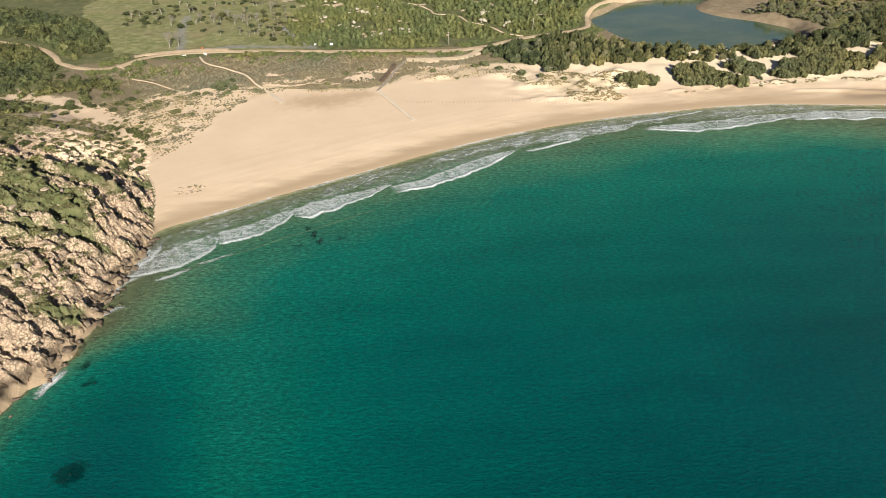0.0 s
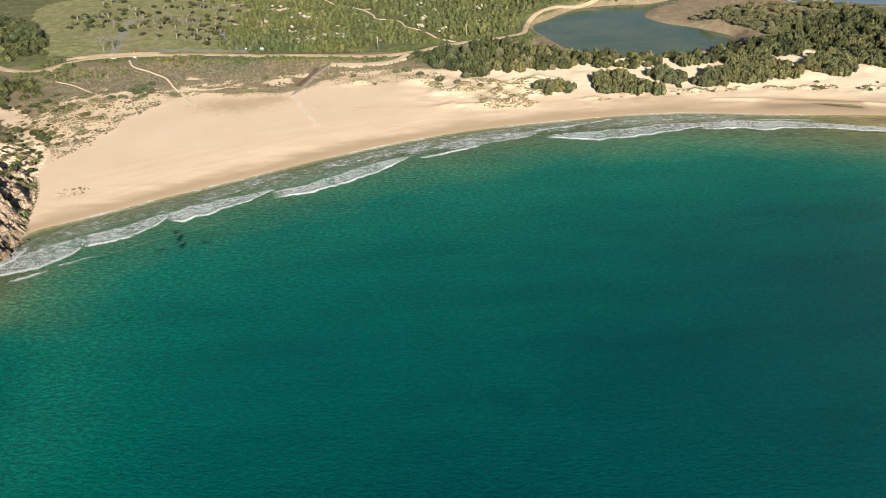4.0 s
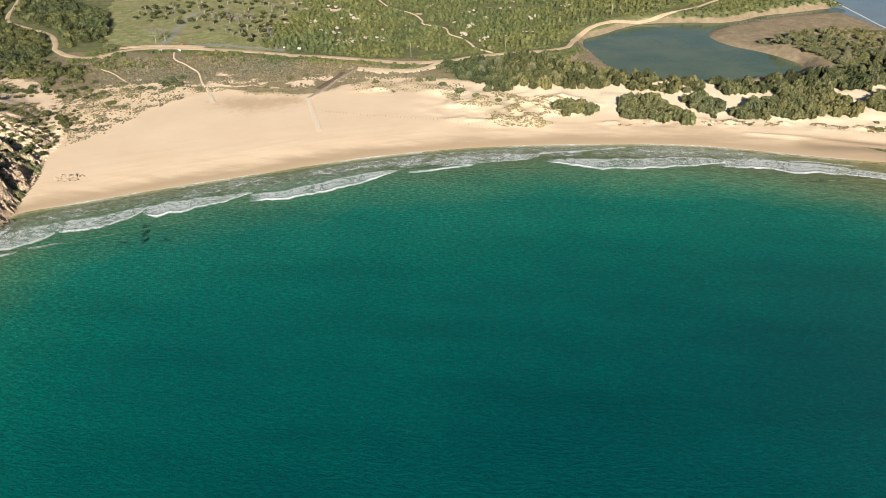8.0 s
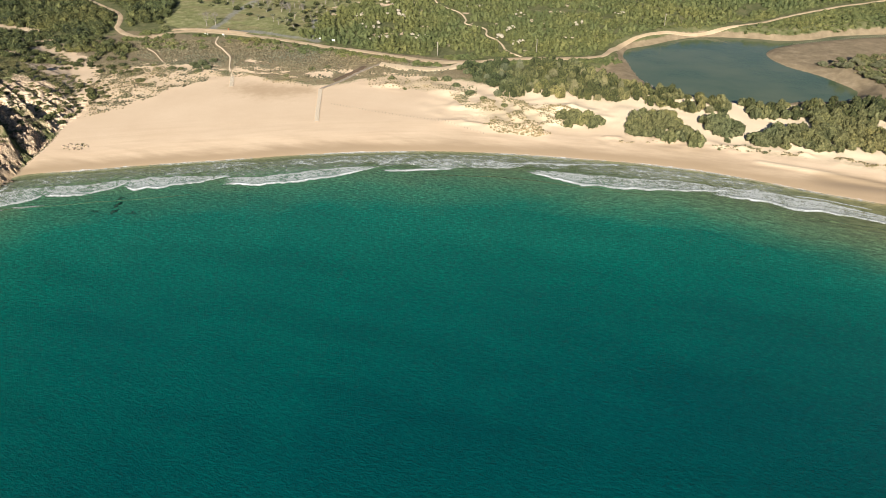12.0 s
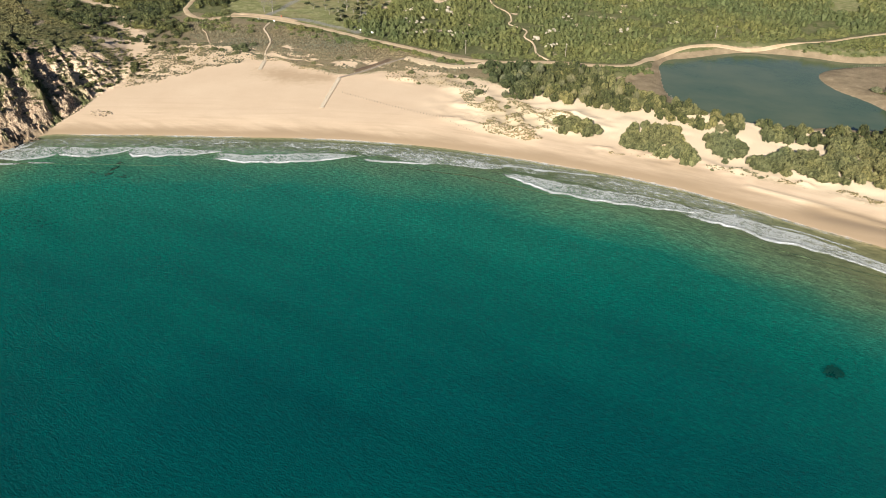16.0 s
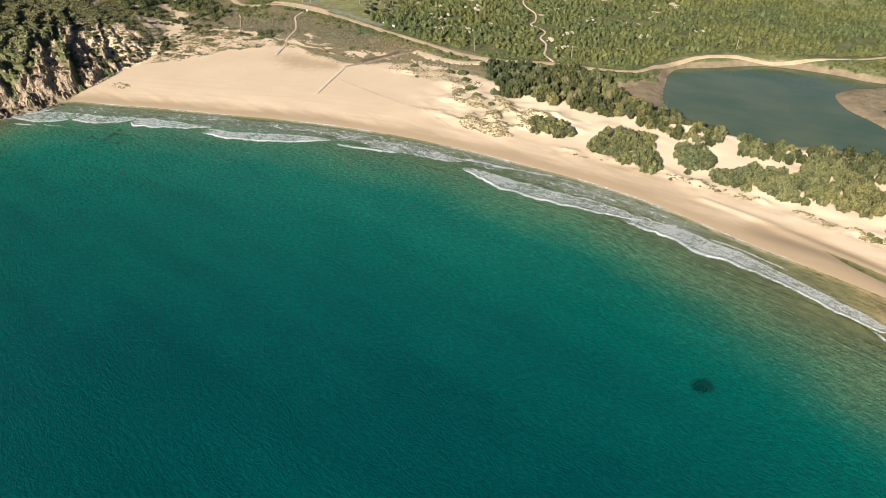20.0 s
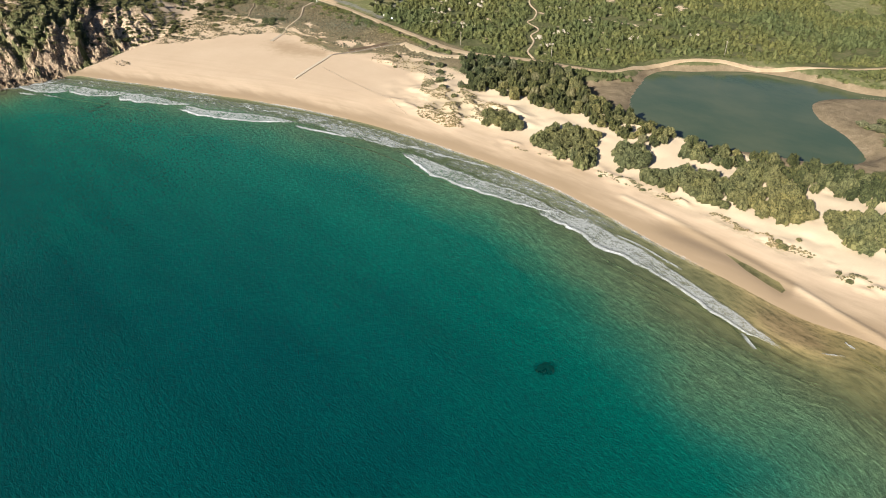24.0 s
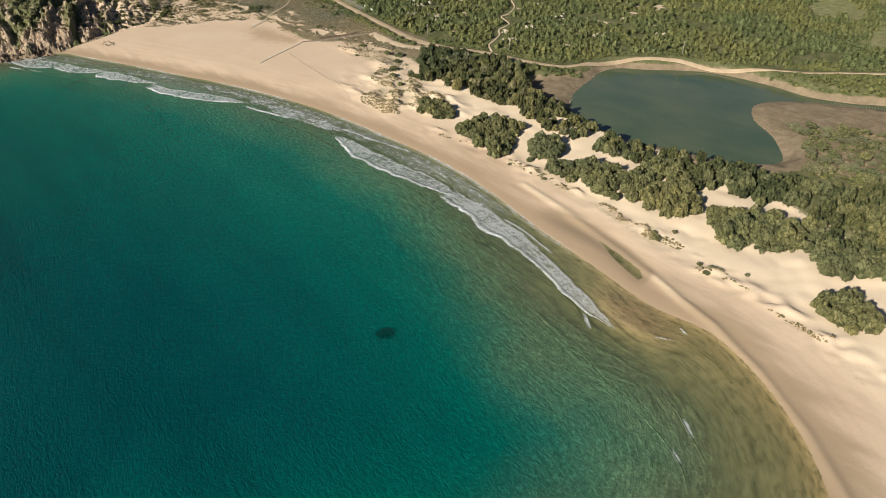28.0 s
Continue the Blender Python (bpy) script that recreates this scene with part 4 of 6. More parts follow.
def ribbon(name, line, width, mat, label, lift=0.12, category="road", seed=0, crown=0.05, n=12):
    """A strip of road or path draped over the ground, with ragged edges."""
    p = smooth_line(line, n=n)
    tangent = np.gradient(p, axis=0)
    normal = np.stack([-tangent[:, 1], tangent[:, 0]], 1) / (np.linalg.norm(tangent, axis=1)[:, None] + 1e-9)
    across = np.linspace(-1, 1, 7)
    along = np.arange(len(p))
    rag = 1 + 0.8 * (fbm(along / 5.0, along * 0.0 + 3.7, 3, seed) - 0.5)
    rag2 = 1 + 0.8 * (fbm(along / 5.0, along * 0.0 + 9.7, 3, seed + 7) - 0.5)
    half = width / 2 * np.interp(p[:, 0], [-130, -98, 90, 105], [0.6, 1.0, 1.0, 0.55])
    co = []
    for a in across:
        w = np.where(a < 0, rag, rag2) * half * a
        co.append(p + normal * w[:, None])
    co = np.stack(co, 1).reshape(-1, 2)
    z = height_at(co[:, 0], co[:, 1]).reshape(len(p), 7)
    z = np.maximum(z, 0.5 * (z + z.mean(1)[:, None])) + lift + crown * (1 - across ** 2)
    z[:, 0] -= lift * 1.6
    z[:, -1] -= lift * 1.6
    i = (np.arange(len(p) - 1)[:, None] * 7 + np.arange(6)).ravel()
    me = mesh_from(name, np.column_stack([co, z.ravel()]), np.stack([i, i + 1, i + 8, i + 7], 1), mat)
    return tagged(new(name, me), label, category, kind="structure")


ribbon("road", ROAD, 3.5, DIRT, "ochre dirt road between scrub and beach", seed=3)
ribbon("spur_road", SPUR_ROAD, 4.6, PALE_DIRT, "short sandy spur beside the dirt road", seed=5, lift=0.18)
ribbon("trail", TRAIL, 0.95, PALE_DIRT, "narrow pale foot trail through macchia", seed=11, category="path", lift=0.18)
ribbon("beach_path", BEACH_PATH, 0.85, PATH_SAND, "narrow sandy footpath from road to beach", seed=13, category="path", lift=0.18)
ribbon("west_path", WEST_PATH, 0.55, PALE_DIRT, "faint sandy footpath through heath", seed=17, category="path", lift=0.2)
ribbon("yard", [(-90, 277), (-82, 279.5), (-66, 280.5), (-54, 279)], 4.6, DIRT, "wide ochre dirt lay-by on the road", seed=19, lift=0.16)
ribbon("causeway", [(231, 400), (237, 386), (240.5, 362), (244, 338), (252, 318)], 2.2, CONCRETE, "low pale causeway across the lagoon", seed=31, lift=0.75, category="causeway")

# ---- helpers for things and their parts ----
def thing(name, x, y, z=None, label="", category="", group=""):
    ob = new(name)
    ob.empty_display_size = 0.2
    ob.matrix_world = pose(x, y, float(height_at(x, y)[0]) if z is None else z)
    return tagged(ob, label, category, group)


def part(name, me, parent, label="", at=None):
    ob = new(name, me)
    ob.parent = parent
    if at is not None:
        ob.matrix_basis = at
    return tagged(ob, label) if label else ob


def part_bm(name, bm, mat, parent, label="", at=None, smooth=True):
    me = bpy.data.meshes.new(name)
    for f in bm.faces:
        f.smooth = smooth
    bm.to_mesh(me)
    bm.free()
    me.materials.append(mat)
    return part(name, me, parent, label, at)


TETRA_V = np.array([(0, 0, 1.25), (0.95, 0, -0.35), (-0.48, 0.82, -0.35), (-0.48, -0.82, -0.35)], float)
TETRA_F = np.array([(0, 1, 2), (0, 2, 3), (0, 3, 1), (1, 3, 2)])
OCTA_V = np.array([(1, 0, 0), (-1, 0, 0), (0, 1, 0), (0, -1, 0), (0, 0, 1), (0, 0, -1)], float)
OCTA_F = np.array([(0, 2, 4), (2, 1, 4), (1, 3, 4), (3, 0, 4), (2, 0, 5), (1, 2, 5), (3, 1, 5), (0, 3, 5)])


def ball(level):
    bm = bmesh.new()
    bmesh.ops.create_icosphere(bm, subdivisions=level, radius=1)
    v = np.array([q.co[:] for q in bm.verts])
    f = np.array([[q.index for q in p.verts] for p in bm.faces])
    bm.free()
    return v, f


BALL1, BALL2 = ball(1), ball(2)


def scatter_shape(shape, centres, sizes, rng, jitter=0.35, up=None):
    """Many small copies of a shape as one mesh: each turned and dented at random."""
    v, f = shape
    n = len(centres)
    q = rng.normal(size=(n, 4))
    q /= np.linalg.norm(q, axis=1)[:, None]
    w, x, y, z = q.T
    rot = np.stack([1 - 2 * (y * y + z * z), 2 * (x * y - z * w), 2 * (x * z + y * w), 2 * (x * y + z * w), 1 - 2 * (x * x + z * z), 2 * (y * z - x * w),
                    2 * (x * z - y * w), 2 * (y * z + x * w), 1 - 2 * (x * x + y * y)], 1).reshape(n, 3, 3)
    pts = v[None] * (1 + jitter * rng.uniform(-1, 1, (n, len(v), 1)))
    pts = np.einsum("nij,nkj->nki", rot, pts) * np.asarray(sizes).reshape(n, 1, -1) + np.asarray(centres)[:, None]
    return pts.reshape(-1, 3), (f[None] + (np.arange(n) * len(v))[:, None, None]).reshape(-1, 3)


def joined(pieces):
    verts, faces, k = [], [], 0
    for v, f in pieces:
        verts.append(v)
        faces.append(f + k)
        k += len(v)
    return np.vstack(verts), np.vstack(faces)


def crown_mesh(name, mat, seed, tufts, lobes=26, tall=0.7, flat=0.8, tuft_size=0.075, low=-0.05):
    """A crown of unit radius: lobes of leafy tufts with hollows between them."""
    rng = np.random.default_rng(seed)
    k = np.arange(lobes) + 0.5
    polar = np.arccos(1 - 1.02 * k / lobes)
    a = k * 2.39996 + rng.uniform(-0.35, 0.35, lobes)
    size = rng.uniform(0.17, 0.33, lobes)
    reach = 0.74 * rng.uniform(0.86, 1.12, lobes)
    centre = np.stack([reach * np.sin(polar) * np.cos(a), reach * np.sin(polar) * np.sin(a), 0.10 + tall * 0.62 * np.cos(polar) * rng.uniform(0.85, 1.2, lobes)], 1)
    d = rng.normal(size=(tufts, 3))
    d /= np.linalg.norm(d, axis=1)[:, None]
    which = rng.integers(0, lobes, tufts)
    out = centre[which] / np.linalg.norm(centre[which], axis=1)[:, None]
    d = d + 0.75 * out
    d /= np.linalg.norm(d, axis=1)[:, None]
    pts = centre[which] + d * size[which, None] * np.array([1, 1, flat]) * rng.uniform(0.8, 1.12, (tufts, 1))
    pts[:, 2] = np.maximum(pts[:, 2], low + 0.05 * rng.uniform(0, 1, tufts))
    leaves = scatter_shape((TETRA_V, TETRA_F), pts, rng.uniform(0.6, 1.3, (tufts, 1)) * tuft_size * np.array([[1, 1, 0.8]]), rng, 0.45)
    core = scatter_shape((OCTA_V, OCTA_F), np.vstack([centre, [(0, 0, 0.12)]]), np.vstack([size[:, None] * 1.02 * np.array([[1, 1, flat]]), [(0.72, 0.72, 0.62 * tall)]]), rng, 0.08)
    v, f = joined([leaves, core])
    return mesh_from(name, v, f, mat, False)


def trunk_mesh(name, mat, seed, height, radius, limbs=4, spread=0.5):
    """A tapered, leaning trunk with a few limbs."""
    rng = np.random.default_rng(seed)
    verts, faces = [], []

    def limb(start, end, r0, r1, sides=6, rings=4):
        k = len(verts)
        bend = rng.normal(size=3) * 0.06 * height
        for i in range(rings + 1):
            s = i / rings
            c = start * (1 - s) + end * s + bend * math.sin(math.pi * s)
            rr = r0 * (1 - s) + r1 * s
            for j in range(sides):
                a = 2 * math.pi * j / sides
                verts.append((c[0] + rr * math.cos(a), c[1] + rr * math.sin(a), c[2]))
        for i in range(rings):
            for j in range(sides):
                p, q = k + i * sides + j, k + i * sides + (j + 1) % sides
                faces.append((p, q, q + sides, p + sides))

    top = np.array([rng.normal() * 0.05 * height, rng.normal() * 0.05 * height, height * 0.62])
    limb(np.array([0, 0, -0.5]), top, radius, radius * 0.6)
    for i in range(limbs):
        a = 2 * math.pi * (i + rng.uniform(0, 0.6)) / limbs
        limb(top * rng.uniform(0.55, 1.0), np.array([math.cos(a) * spread, math.sin(a) * spread, height * rng.uniform(0.8, 1.0)]), radius * 0.55, radius * 0.18)
    return mesh_from(name, verts, faces, mat)


def plant(name, x, y, crown, trunk, size, tall, lift, label, category, group, rng):
    """A plant with its trunk and crown; size is the crown's radius in metres."""
    ob = thing(name, x, y, None, label, category, group)
    turn = rng.uniform(0, 360)
    part("trunk", trunk, ob, at=pose(0, 0, 0, 0, 0, turn) @ Matrix.Diagonal((1, 1, max(lift, 0.6) / 2.0, 1)))
    part("crown", crown, ob, at=pose(0, 0, lift, rng.uniform(-7, 7), rng.uniform(-7, 7), turn) @ Matrix.Diagonal((size * rng.uniform(0.88, 1.12), size * rng.uniform(0.88, 1.12), size * tall, 1)))
    return ob


def spread_points(poly, spacing, rng, tries=40, seedlings=()):
    """Places within an outline, no two nearer than the spacing."""
    poly = np.array(poly, float)
    lo, hi = poly.min(0), poly.max(0)
    want = int((hi[0] - lo[0]) * (hi[1] - lo[1]) / spacing ** 2 * tries / 8) + 20
    c = rng.uniform(lo, hi, (want, 2))
    c = c[inside(c[:, 0], c[:, 1], poly)]
    cells, out = {}, []
    for px, py in c:
        i, j = int(px // spacing), int(py // spacing)
        near = [q for a in (-1, 0, 1) for b in (-1, 0, 1) for q in cells.get((i + a, j + b), ())]
        if all((px - q[0]) ** 2 + (py - q[1]) ** 2 > spacing ** 2 for q in near):
            cells.setdefault((i, j), []).append((px, py))
            out.append((px, py))
    return np.array(out).reshape(-1, 2)


# ---- breaking waves and foam ----
def even(points, n):
    """A smooth line through the places, as n even steps."""
    p = smooth_line(points, n=12)
    run = np.concatenate([[0], np.cumsum(np.linalg.norm(np.diff(p, axis=0), axis=1))])
    at = np.linspace(0, run[-1], n)
    return np.stack([np.interp(at, run, p[:, 0]), np.interp(at, run, p[:, 1])], 1), run[-1]


def wave(name, seaward, landward, height, label, seed, front=1.0, behind=0.5, ends=0.12, group="breakers along the beach"):
    """A low breaker: a crest along its seaward edge, and lacy foam that thins to landward."""
    long = even(seaward, 9)[1]
    k = max(8, int(long / 0.5))
    p, q = even(seaward, k)[0], even(landward, k)[0]
    s, m = np.linspace(0, 1, k), 22
    steps = s * long
    fray = 2.2 * (fbm(steps / 3.5, np.zeros(k) + seed, 4, seed) - 0.5)
    patchy = fbm(steps / 6.0, np.zeros(k) + seed + 3.3, 3, seed + 2)
    taper = step(0, ends, s) * (1 - step(1 - ends, 1, s))
    wide = np.linalg.norm(q - p, axis=1)
    across = (q - p) / (wide[:, None] + 1e-6)
    co, dens = [], []
    for j in range(m):
        u = j / (m - 1)
        at = wide * u + fray * (1 - 0.4 * u) * np.minimum(1, wide / 4)
        co.append(np.column_stack([p + across * at[:, None], 0.03 + height * taper * np.exp(-((u - 0.12) / 0.10) ** 2) + 0 * s]))
        lip = np.exp(-((u * np.maximum(wide, 1.0) - 0.7) / (0.35 + 0.5 * patchy)) ** 2)
        body = behind * (1 - 0.30 * u) * (0.45 + 1.1 * patchy)
        rim = 0.35 * behind * np.exp(-((u - 0.84) / 0.05) ** 2)
        dens.append((np.maximum(1.25 * front * lip * (0.35 + 1.3 * patchy), body + rim) * min(1, u / 0.04 + 0.25) * (1 - step(0.86, 1.0, u))) * (0.3 + 0.7 * taper))
    co, dens = np.stack(co, 1).reshape(-1, 3), np.stack(dens, 1).ravel()
    land = height_at(co[:, 0], co[:, 1])
    co[:, 2] = np.where((land < 0.6) & (co[:, 1] > 148), np.maximum(co[:, 2], land + 0.03), co[:, 2])
    i = (np.arange(k - 1)[:, None] * m + np.arange(m - 1)).ravel()
    me = mesh_from(name, co, np.stack([i, i + 1, i + m + 1, i + m], 1), FOAM)
    put_attribute(me, "dense", dens)
    return tagged(new(name, me), label, "wave", group, kind="structure")


BREAKERS = [
    ([(-57, 131), (-50, 132), (-43, 135), (-39, 140), (-38, 145)], [(-57, 137), (-52, 141), (-46, 145), (-40, 148)], 0.18, 0.64, 0.43),
    ([(-38, 142), (-33, 143), (-26, 147), (-22, 151), (-21, 156)], [(-40, 148), (-35, 150), (-29, 153), (-22, 157)], 0.22, 0.77, 0.56),
    ([(-20, 152), (-15, 152), (-8, 156), (-2, 160), (5, 166)], [(-23, 157), (-15, 160.5), (-8, 163), (5, 167)], 0.24, 0.77, 0.58),
    ([(6, 161), (16, 164), (23, 167), (33, 173), (39, 178), (44, 183.5)], [(4, 165.5), (15, 170), (24, 175.5), (32, 180), (44, 184)], 0.29, 0.98, 0.66),
    ([(46, 181), (53, 183), (58, 185), (65, 187.5)], [(46, 182.6), (53, 184.8), (58, 186.8), (65, 188.8)], 0.14, 0.94, 0.39),
    ([(50, 187), (58, 187), (66, 188.5), (80, 192.5), (86, 196)], [(52, 191), (58, 193.5), (66, 196), (75, 197), (86, 197)], 0.11, 0.42, 0.43),
    ([(86, 192), (95, 189.5), (104, 188.5), (117, 190), (130, 192), (142, 196.5)], [(88, 194), (104, 196), (118, 197.5), (128, 199), (143, 197.5)], 0.24, 0.85, 0.56),
    ([(136, 193), (149, 192), (158, 190), (167, 190), (175, 189.5), (184, 187.5), (191, 185.5), (197, 184.6), (204, 184.6)],
     [(138, 199), (150, 199), (159, 198), (168, 196.6), (176, 194.5), (185, 192), (195, 189), (204, 185.2)], 0.24, 0.72, 0.61),
    ([(84, 196.5), (96, 199), (104, 201), (112, 203.5)], [(84, 198.5), (95, 202), (104, 203.6), (112, 204.6)], 0.03, 0.64, 0.23),
    ([(18, 177), (30, 182), (40, 185), (50, 189)], [(15, 180), (28, 186), (38, 190), (50, 194)], 0.04, 0.30, 0.33),
    ([(-14, 161), (-6, 166), (0, 170), (6, 174)], [(-14, 167), (-7, 171), (0, 174.5), (7, 176)], 0.04, 0.30, 0.28),
    ([(112, 199.5), (124, 201), (136, 201.5), (150, 200.5)], [(112, 203), (124, 204), (136, 204), (150, 202.6)], 0.03, 0.26, 0.27),
    ([(158, 197.2), (164, 197.4), (170, 196.4), (177, 195)], [(158, 198.2), (164, 198.4), (170, 197.4), (177, 196)], 0.02, 0.59, 0.16),
]
BREAKERS += [
    ([(-54, 140), (-38, 149), (-22, 157.5), (-6, 164)], [(-54, 146.5), (-40, 155), (-23, 163.5), (-8, 170)], 0.03, 0.12, 0.17),
    ([(-4, 164), (10, 168), (26, 176.5), (40, 184)], [(-4, 172), (8, 177), (24, 184.5), (38, 190.5)], 0.03, 0.12, 0.17),
    ([(42, 184), (60, 189), (80, 195), (98, 196)], [(40, 191), (58, 196.5), (78, 201), (98, 203.4)], 0.03, 0.15, 0.24),
    ([(100, 196), (120, 197.6), (140, 199), (158, 198)], [(100, 203.4), (120, 205), (140, 204.4), (158, 201.6)], 0.03, 0.15, 0.22),
]
for i, (seaward, landward, hgt, front, behind) in enumerate(BREAKERS):
    wave("breaking_wave", seaward, landward, hgt, "low white breaker with lacy foam behind its crest", 60 + i, front, behind, 0.07)


def beside(line, a, b):
    p = np.array(line, float)
    tangent = np.gradient(p, axis=0)
    normal = np.stack([-tangent[:, 1], tangent[:, 0]], 1) / np.linalg.norm(tangent, axis=1)[:, None]
    return p + a * normal, p + b * normal


for i, (line, w, front) in enumerate([([(-50, 128.6), (-46, 130.6), (-43, 132.6)], 1.1, 1.1), ([(-41.5, 134), (-38, 135.6), (-34, 137.4)], 0.8, 1.0), ([(196.4, 183.4), (198, 182.4), (200.4, 180.8)], 0.7, 1.1),
                                      ([(212.6, 195.4), (213.4, 195), (214.8, 194.6)], 0.5, 0.8), ([(227, 174), (228.6, 172.9), (230.4, 171.3)], 0.8, 0.9),
                                      ([(229.4, 166.6), (231, 165.7), (232.8, 164.8)], 0.8, 0.95), ([(210.6, 188.6), (212.4, 189.8), (214.2, 191)], 0.5, 0.6)]):
    wave("wavelet", *beside(line, -0.3 * w, w), 0.08, "small white wavelet breaking in the shallows", 90 + i, 0.8 * front, 0.25, 0.45, "wavelets in the shallows")
for i, (line, w) in enumerate([([(-59.5, 124), (-57, 129), (-54, 131.5)], 2.6), ([(-62.5, 113), (-60, 117), (-57.5, 119), (-54.5, 120.2)], 1.6), ([(-64, 95), (-62.4, 98.4), (-60.6, 102)], 2.0), ([(-56, 134), (-54, 138), (-53, 144)], 3.0)]):
    wave("rock_surf", *beside(line, -0.5 * w, 0.6 * w), 0.10, "white surf washing against granite rocks", 110 + i, 0.75, 0.5, 0.35, "surf on the rocks")
for i, (a, b) in enumerate([(-50, -20), (-24, 12), (14, 56), (66, 112), (108, 150), (146, 186)]):
    pick = shore_line[(shore_line[:, 0] > a) & (shore_line[:, 0] < b) & (shore_line[:, 1] > 140)][::4]
    wave("swash", *beside(pick, -0.9, 0.5), 0.02, "thin lacy foam sliding up the wet sand", 130 + i, 0.34, 0.34, 0.25, "swash along the beach")


def ridge(line, width, height, seed):
    """The smooth back of a wave that has not broken yet."""
    p, long = even(line, max(8, int(even(line, 5)[1] / 0.7)))
    sway = 1.2 * (fbm(np.arange(len(p)) / 6.0, np.zeros(len(p)) + seed, 3, seed) - 0.5)
    taper = np.sin(np.pi * np.linspace(0, 1, len(p))) ** 0.7
    co = []
    for u in (-1, -0.55, -0.2, 0.05, 0.18, 0.4):
        q = beside(p, u * width, 0)[0] + np.stack([sway * 0.2, sway * 0.5], 1)
        tall = {-1: 0.0, -0.55: 0.35, -0.2: 0.8, 0.05: 1.0, 0.18: 0.35, 0.4: 0.0}[u]
        co.append(np.column_stack([q, 0.006 + 0.28 * height * tall * taper]))
    m = len(co)
    co = np.stack(co, 1).reshape(-1, 3)
    i = (np.arange(len(p) - 1)[:, None] * m + np.arange(m - 1)).ravel()
    me = mesh_from("swell", co, np.stack([i, i + m, i + m + 1, i + 1], 1), SEA)
    put_attribute(me, "depth", np.clip(-height_at(co[:, 0], co[:, 1]), 0.05, 12) * np.clip(-height_at(co[:, 0], co[:, 1]), 0.35, 1))
    return tagged(new("swell", me), "smooth low swell running in over sandy shallows", "wave", "low swells off the beach", kind="structure")


for i, (line, w, hgt) in enumerate([([(-49, 129), (-40, 135), (-33, 138), (-23, 143), (-12, 148), (0, 154)], 1.6, 0.22), ([(140, 189.5), (160, 187), (175, 186), (184, 186), (192, 185), (197, 183), (203, 181)], 1.6, 0.22),
                                    ([(219.9, 169.9), (225.5, 168.2), (229.9, 166.4), (234, 163.9), (237.1, 161)], 1.4, 0.30), ([(220.1, 177.5), (225.1, 175.1), (228.7, 172.8), (232.7, 170.6), (235.1, 168.4)], 1.2, 0.26),
                                    ([(187.5, 173.8), (199.8, 173.1), (205.3, 173.4), (210.1, 171.9), (216.1, 170.3)], 1.4, 0.22), ([(216.5, 192.7), (223.5, 191.7), (228.4, 188.9)], 1.0, 0.18), ([(60, 183), (80, 187), (100, 187.6), (120, 188)], 1.5, 0.16)]):
    ridge(line, 0.24 * w, hgt, 150 + i)

# ---- submerged rocks and weed ----
def drowned_rock(x, y, rx, ry, top, seed, label):
    rng = np.random.default_rng(seed)
    bed = float(height_at(x, y)[0])
    n = 16
    a, r = rng.uniform(0, 6.28, n), np.sqrt(rng.uniform(0, 1, n)) * 0.85
    c = np.stack([r * np.cos(a) * rx, r * np.sin(a) * ry, np.zeros(n)], 1)
    tall = (top - bed)
    v, f = scatter_shape(BALL2, c, np.stack([rng.uniform(0.3, 0.5, n) * rx, rng.uniform(0.3, 0.5, n) * ry, tall * (1.05 - 0.4 * r)], 1), rng, 0.12)
    ob = new("submerged_rock", mesh_from("submerged_rock", v, f, WEED_ROCK))
    ob.matrix_world = pose(x, y, bed)
    return tagged(ob, label, "rock", "dark rocks under the bay")


for i, (x, y, rx, ry) in enumerate(ROCKS_UNDER):
    drowned_rock(x, y, rx, ry, -0.35, 200 + i, "dark weed-covered rock under clear water")

# ---- shrubs and trees of the dunes, the wood and the pond ----
rng = np.random.default_rng(7)
GULLY = [(11.2, 254.5), (9.8, 250.5), (8.0, 246), (6.2, 241.6), (5.0, 238.5)]
JUNIPER_CROWNS = [crown_mesh("crown", JUNIPER, 300 + i, 800, 22, 0.8, 0.85, 0.058) for i in range(5)]
PINE_CROWNS = [crown_mesh("crown", PINE, 320 + i, 760, 13, 0.9, 0.75, 0.060) for i in range(5)]
GREY_CROWNS = [crown_mesh("crown", leaf_material("tamarisk_foliage", (0.075, 0.080, 0.042), (0.135, 0.135, 0.075), (0.20, 0.19, 0.115)), 340 + i, 900, 20, 0.75, 0.75, 0.050) for i in range(3)]
TRUNKS = [trunk_mesh("trunk", BARK, 360 + i, 2.4, 0.16) for i in range(3)]
PALE_TRUNKS = [trunk_mesh("trunk", PALE_BARK, 370 + i, 2.6, 0.14) for i in range(3)]

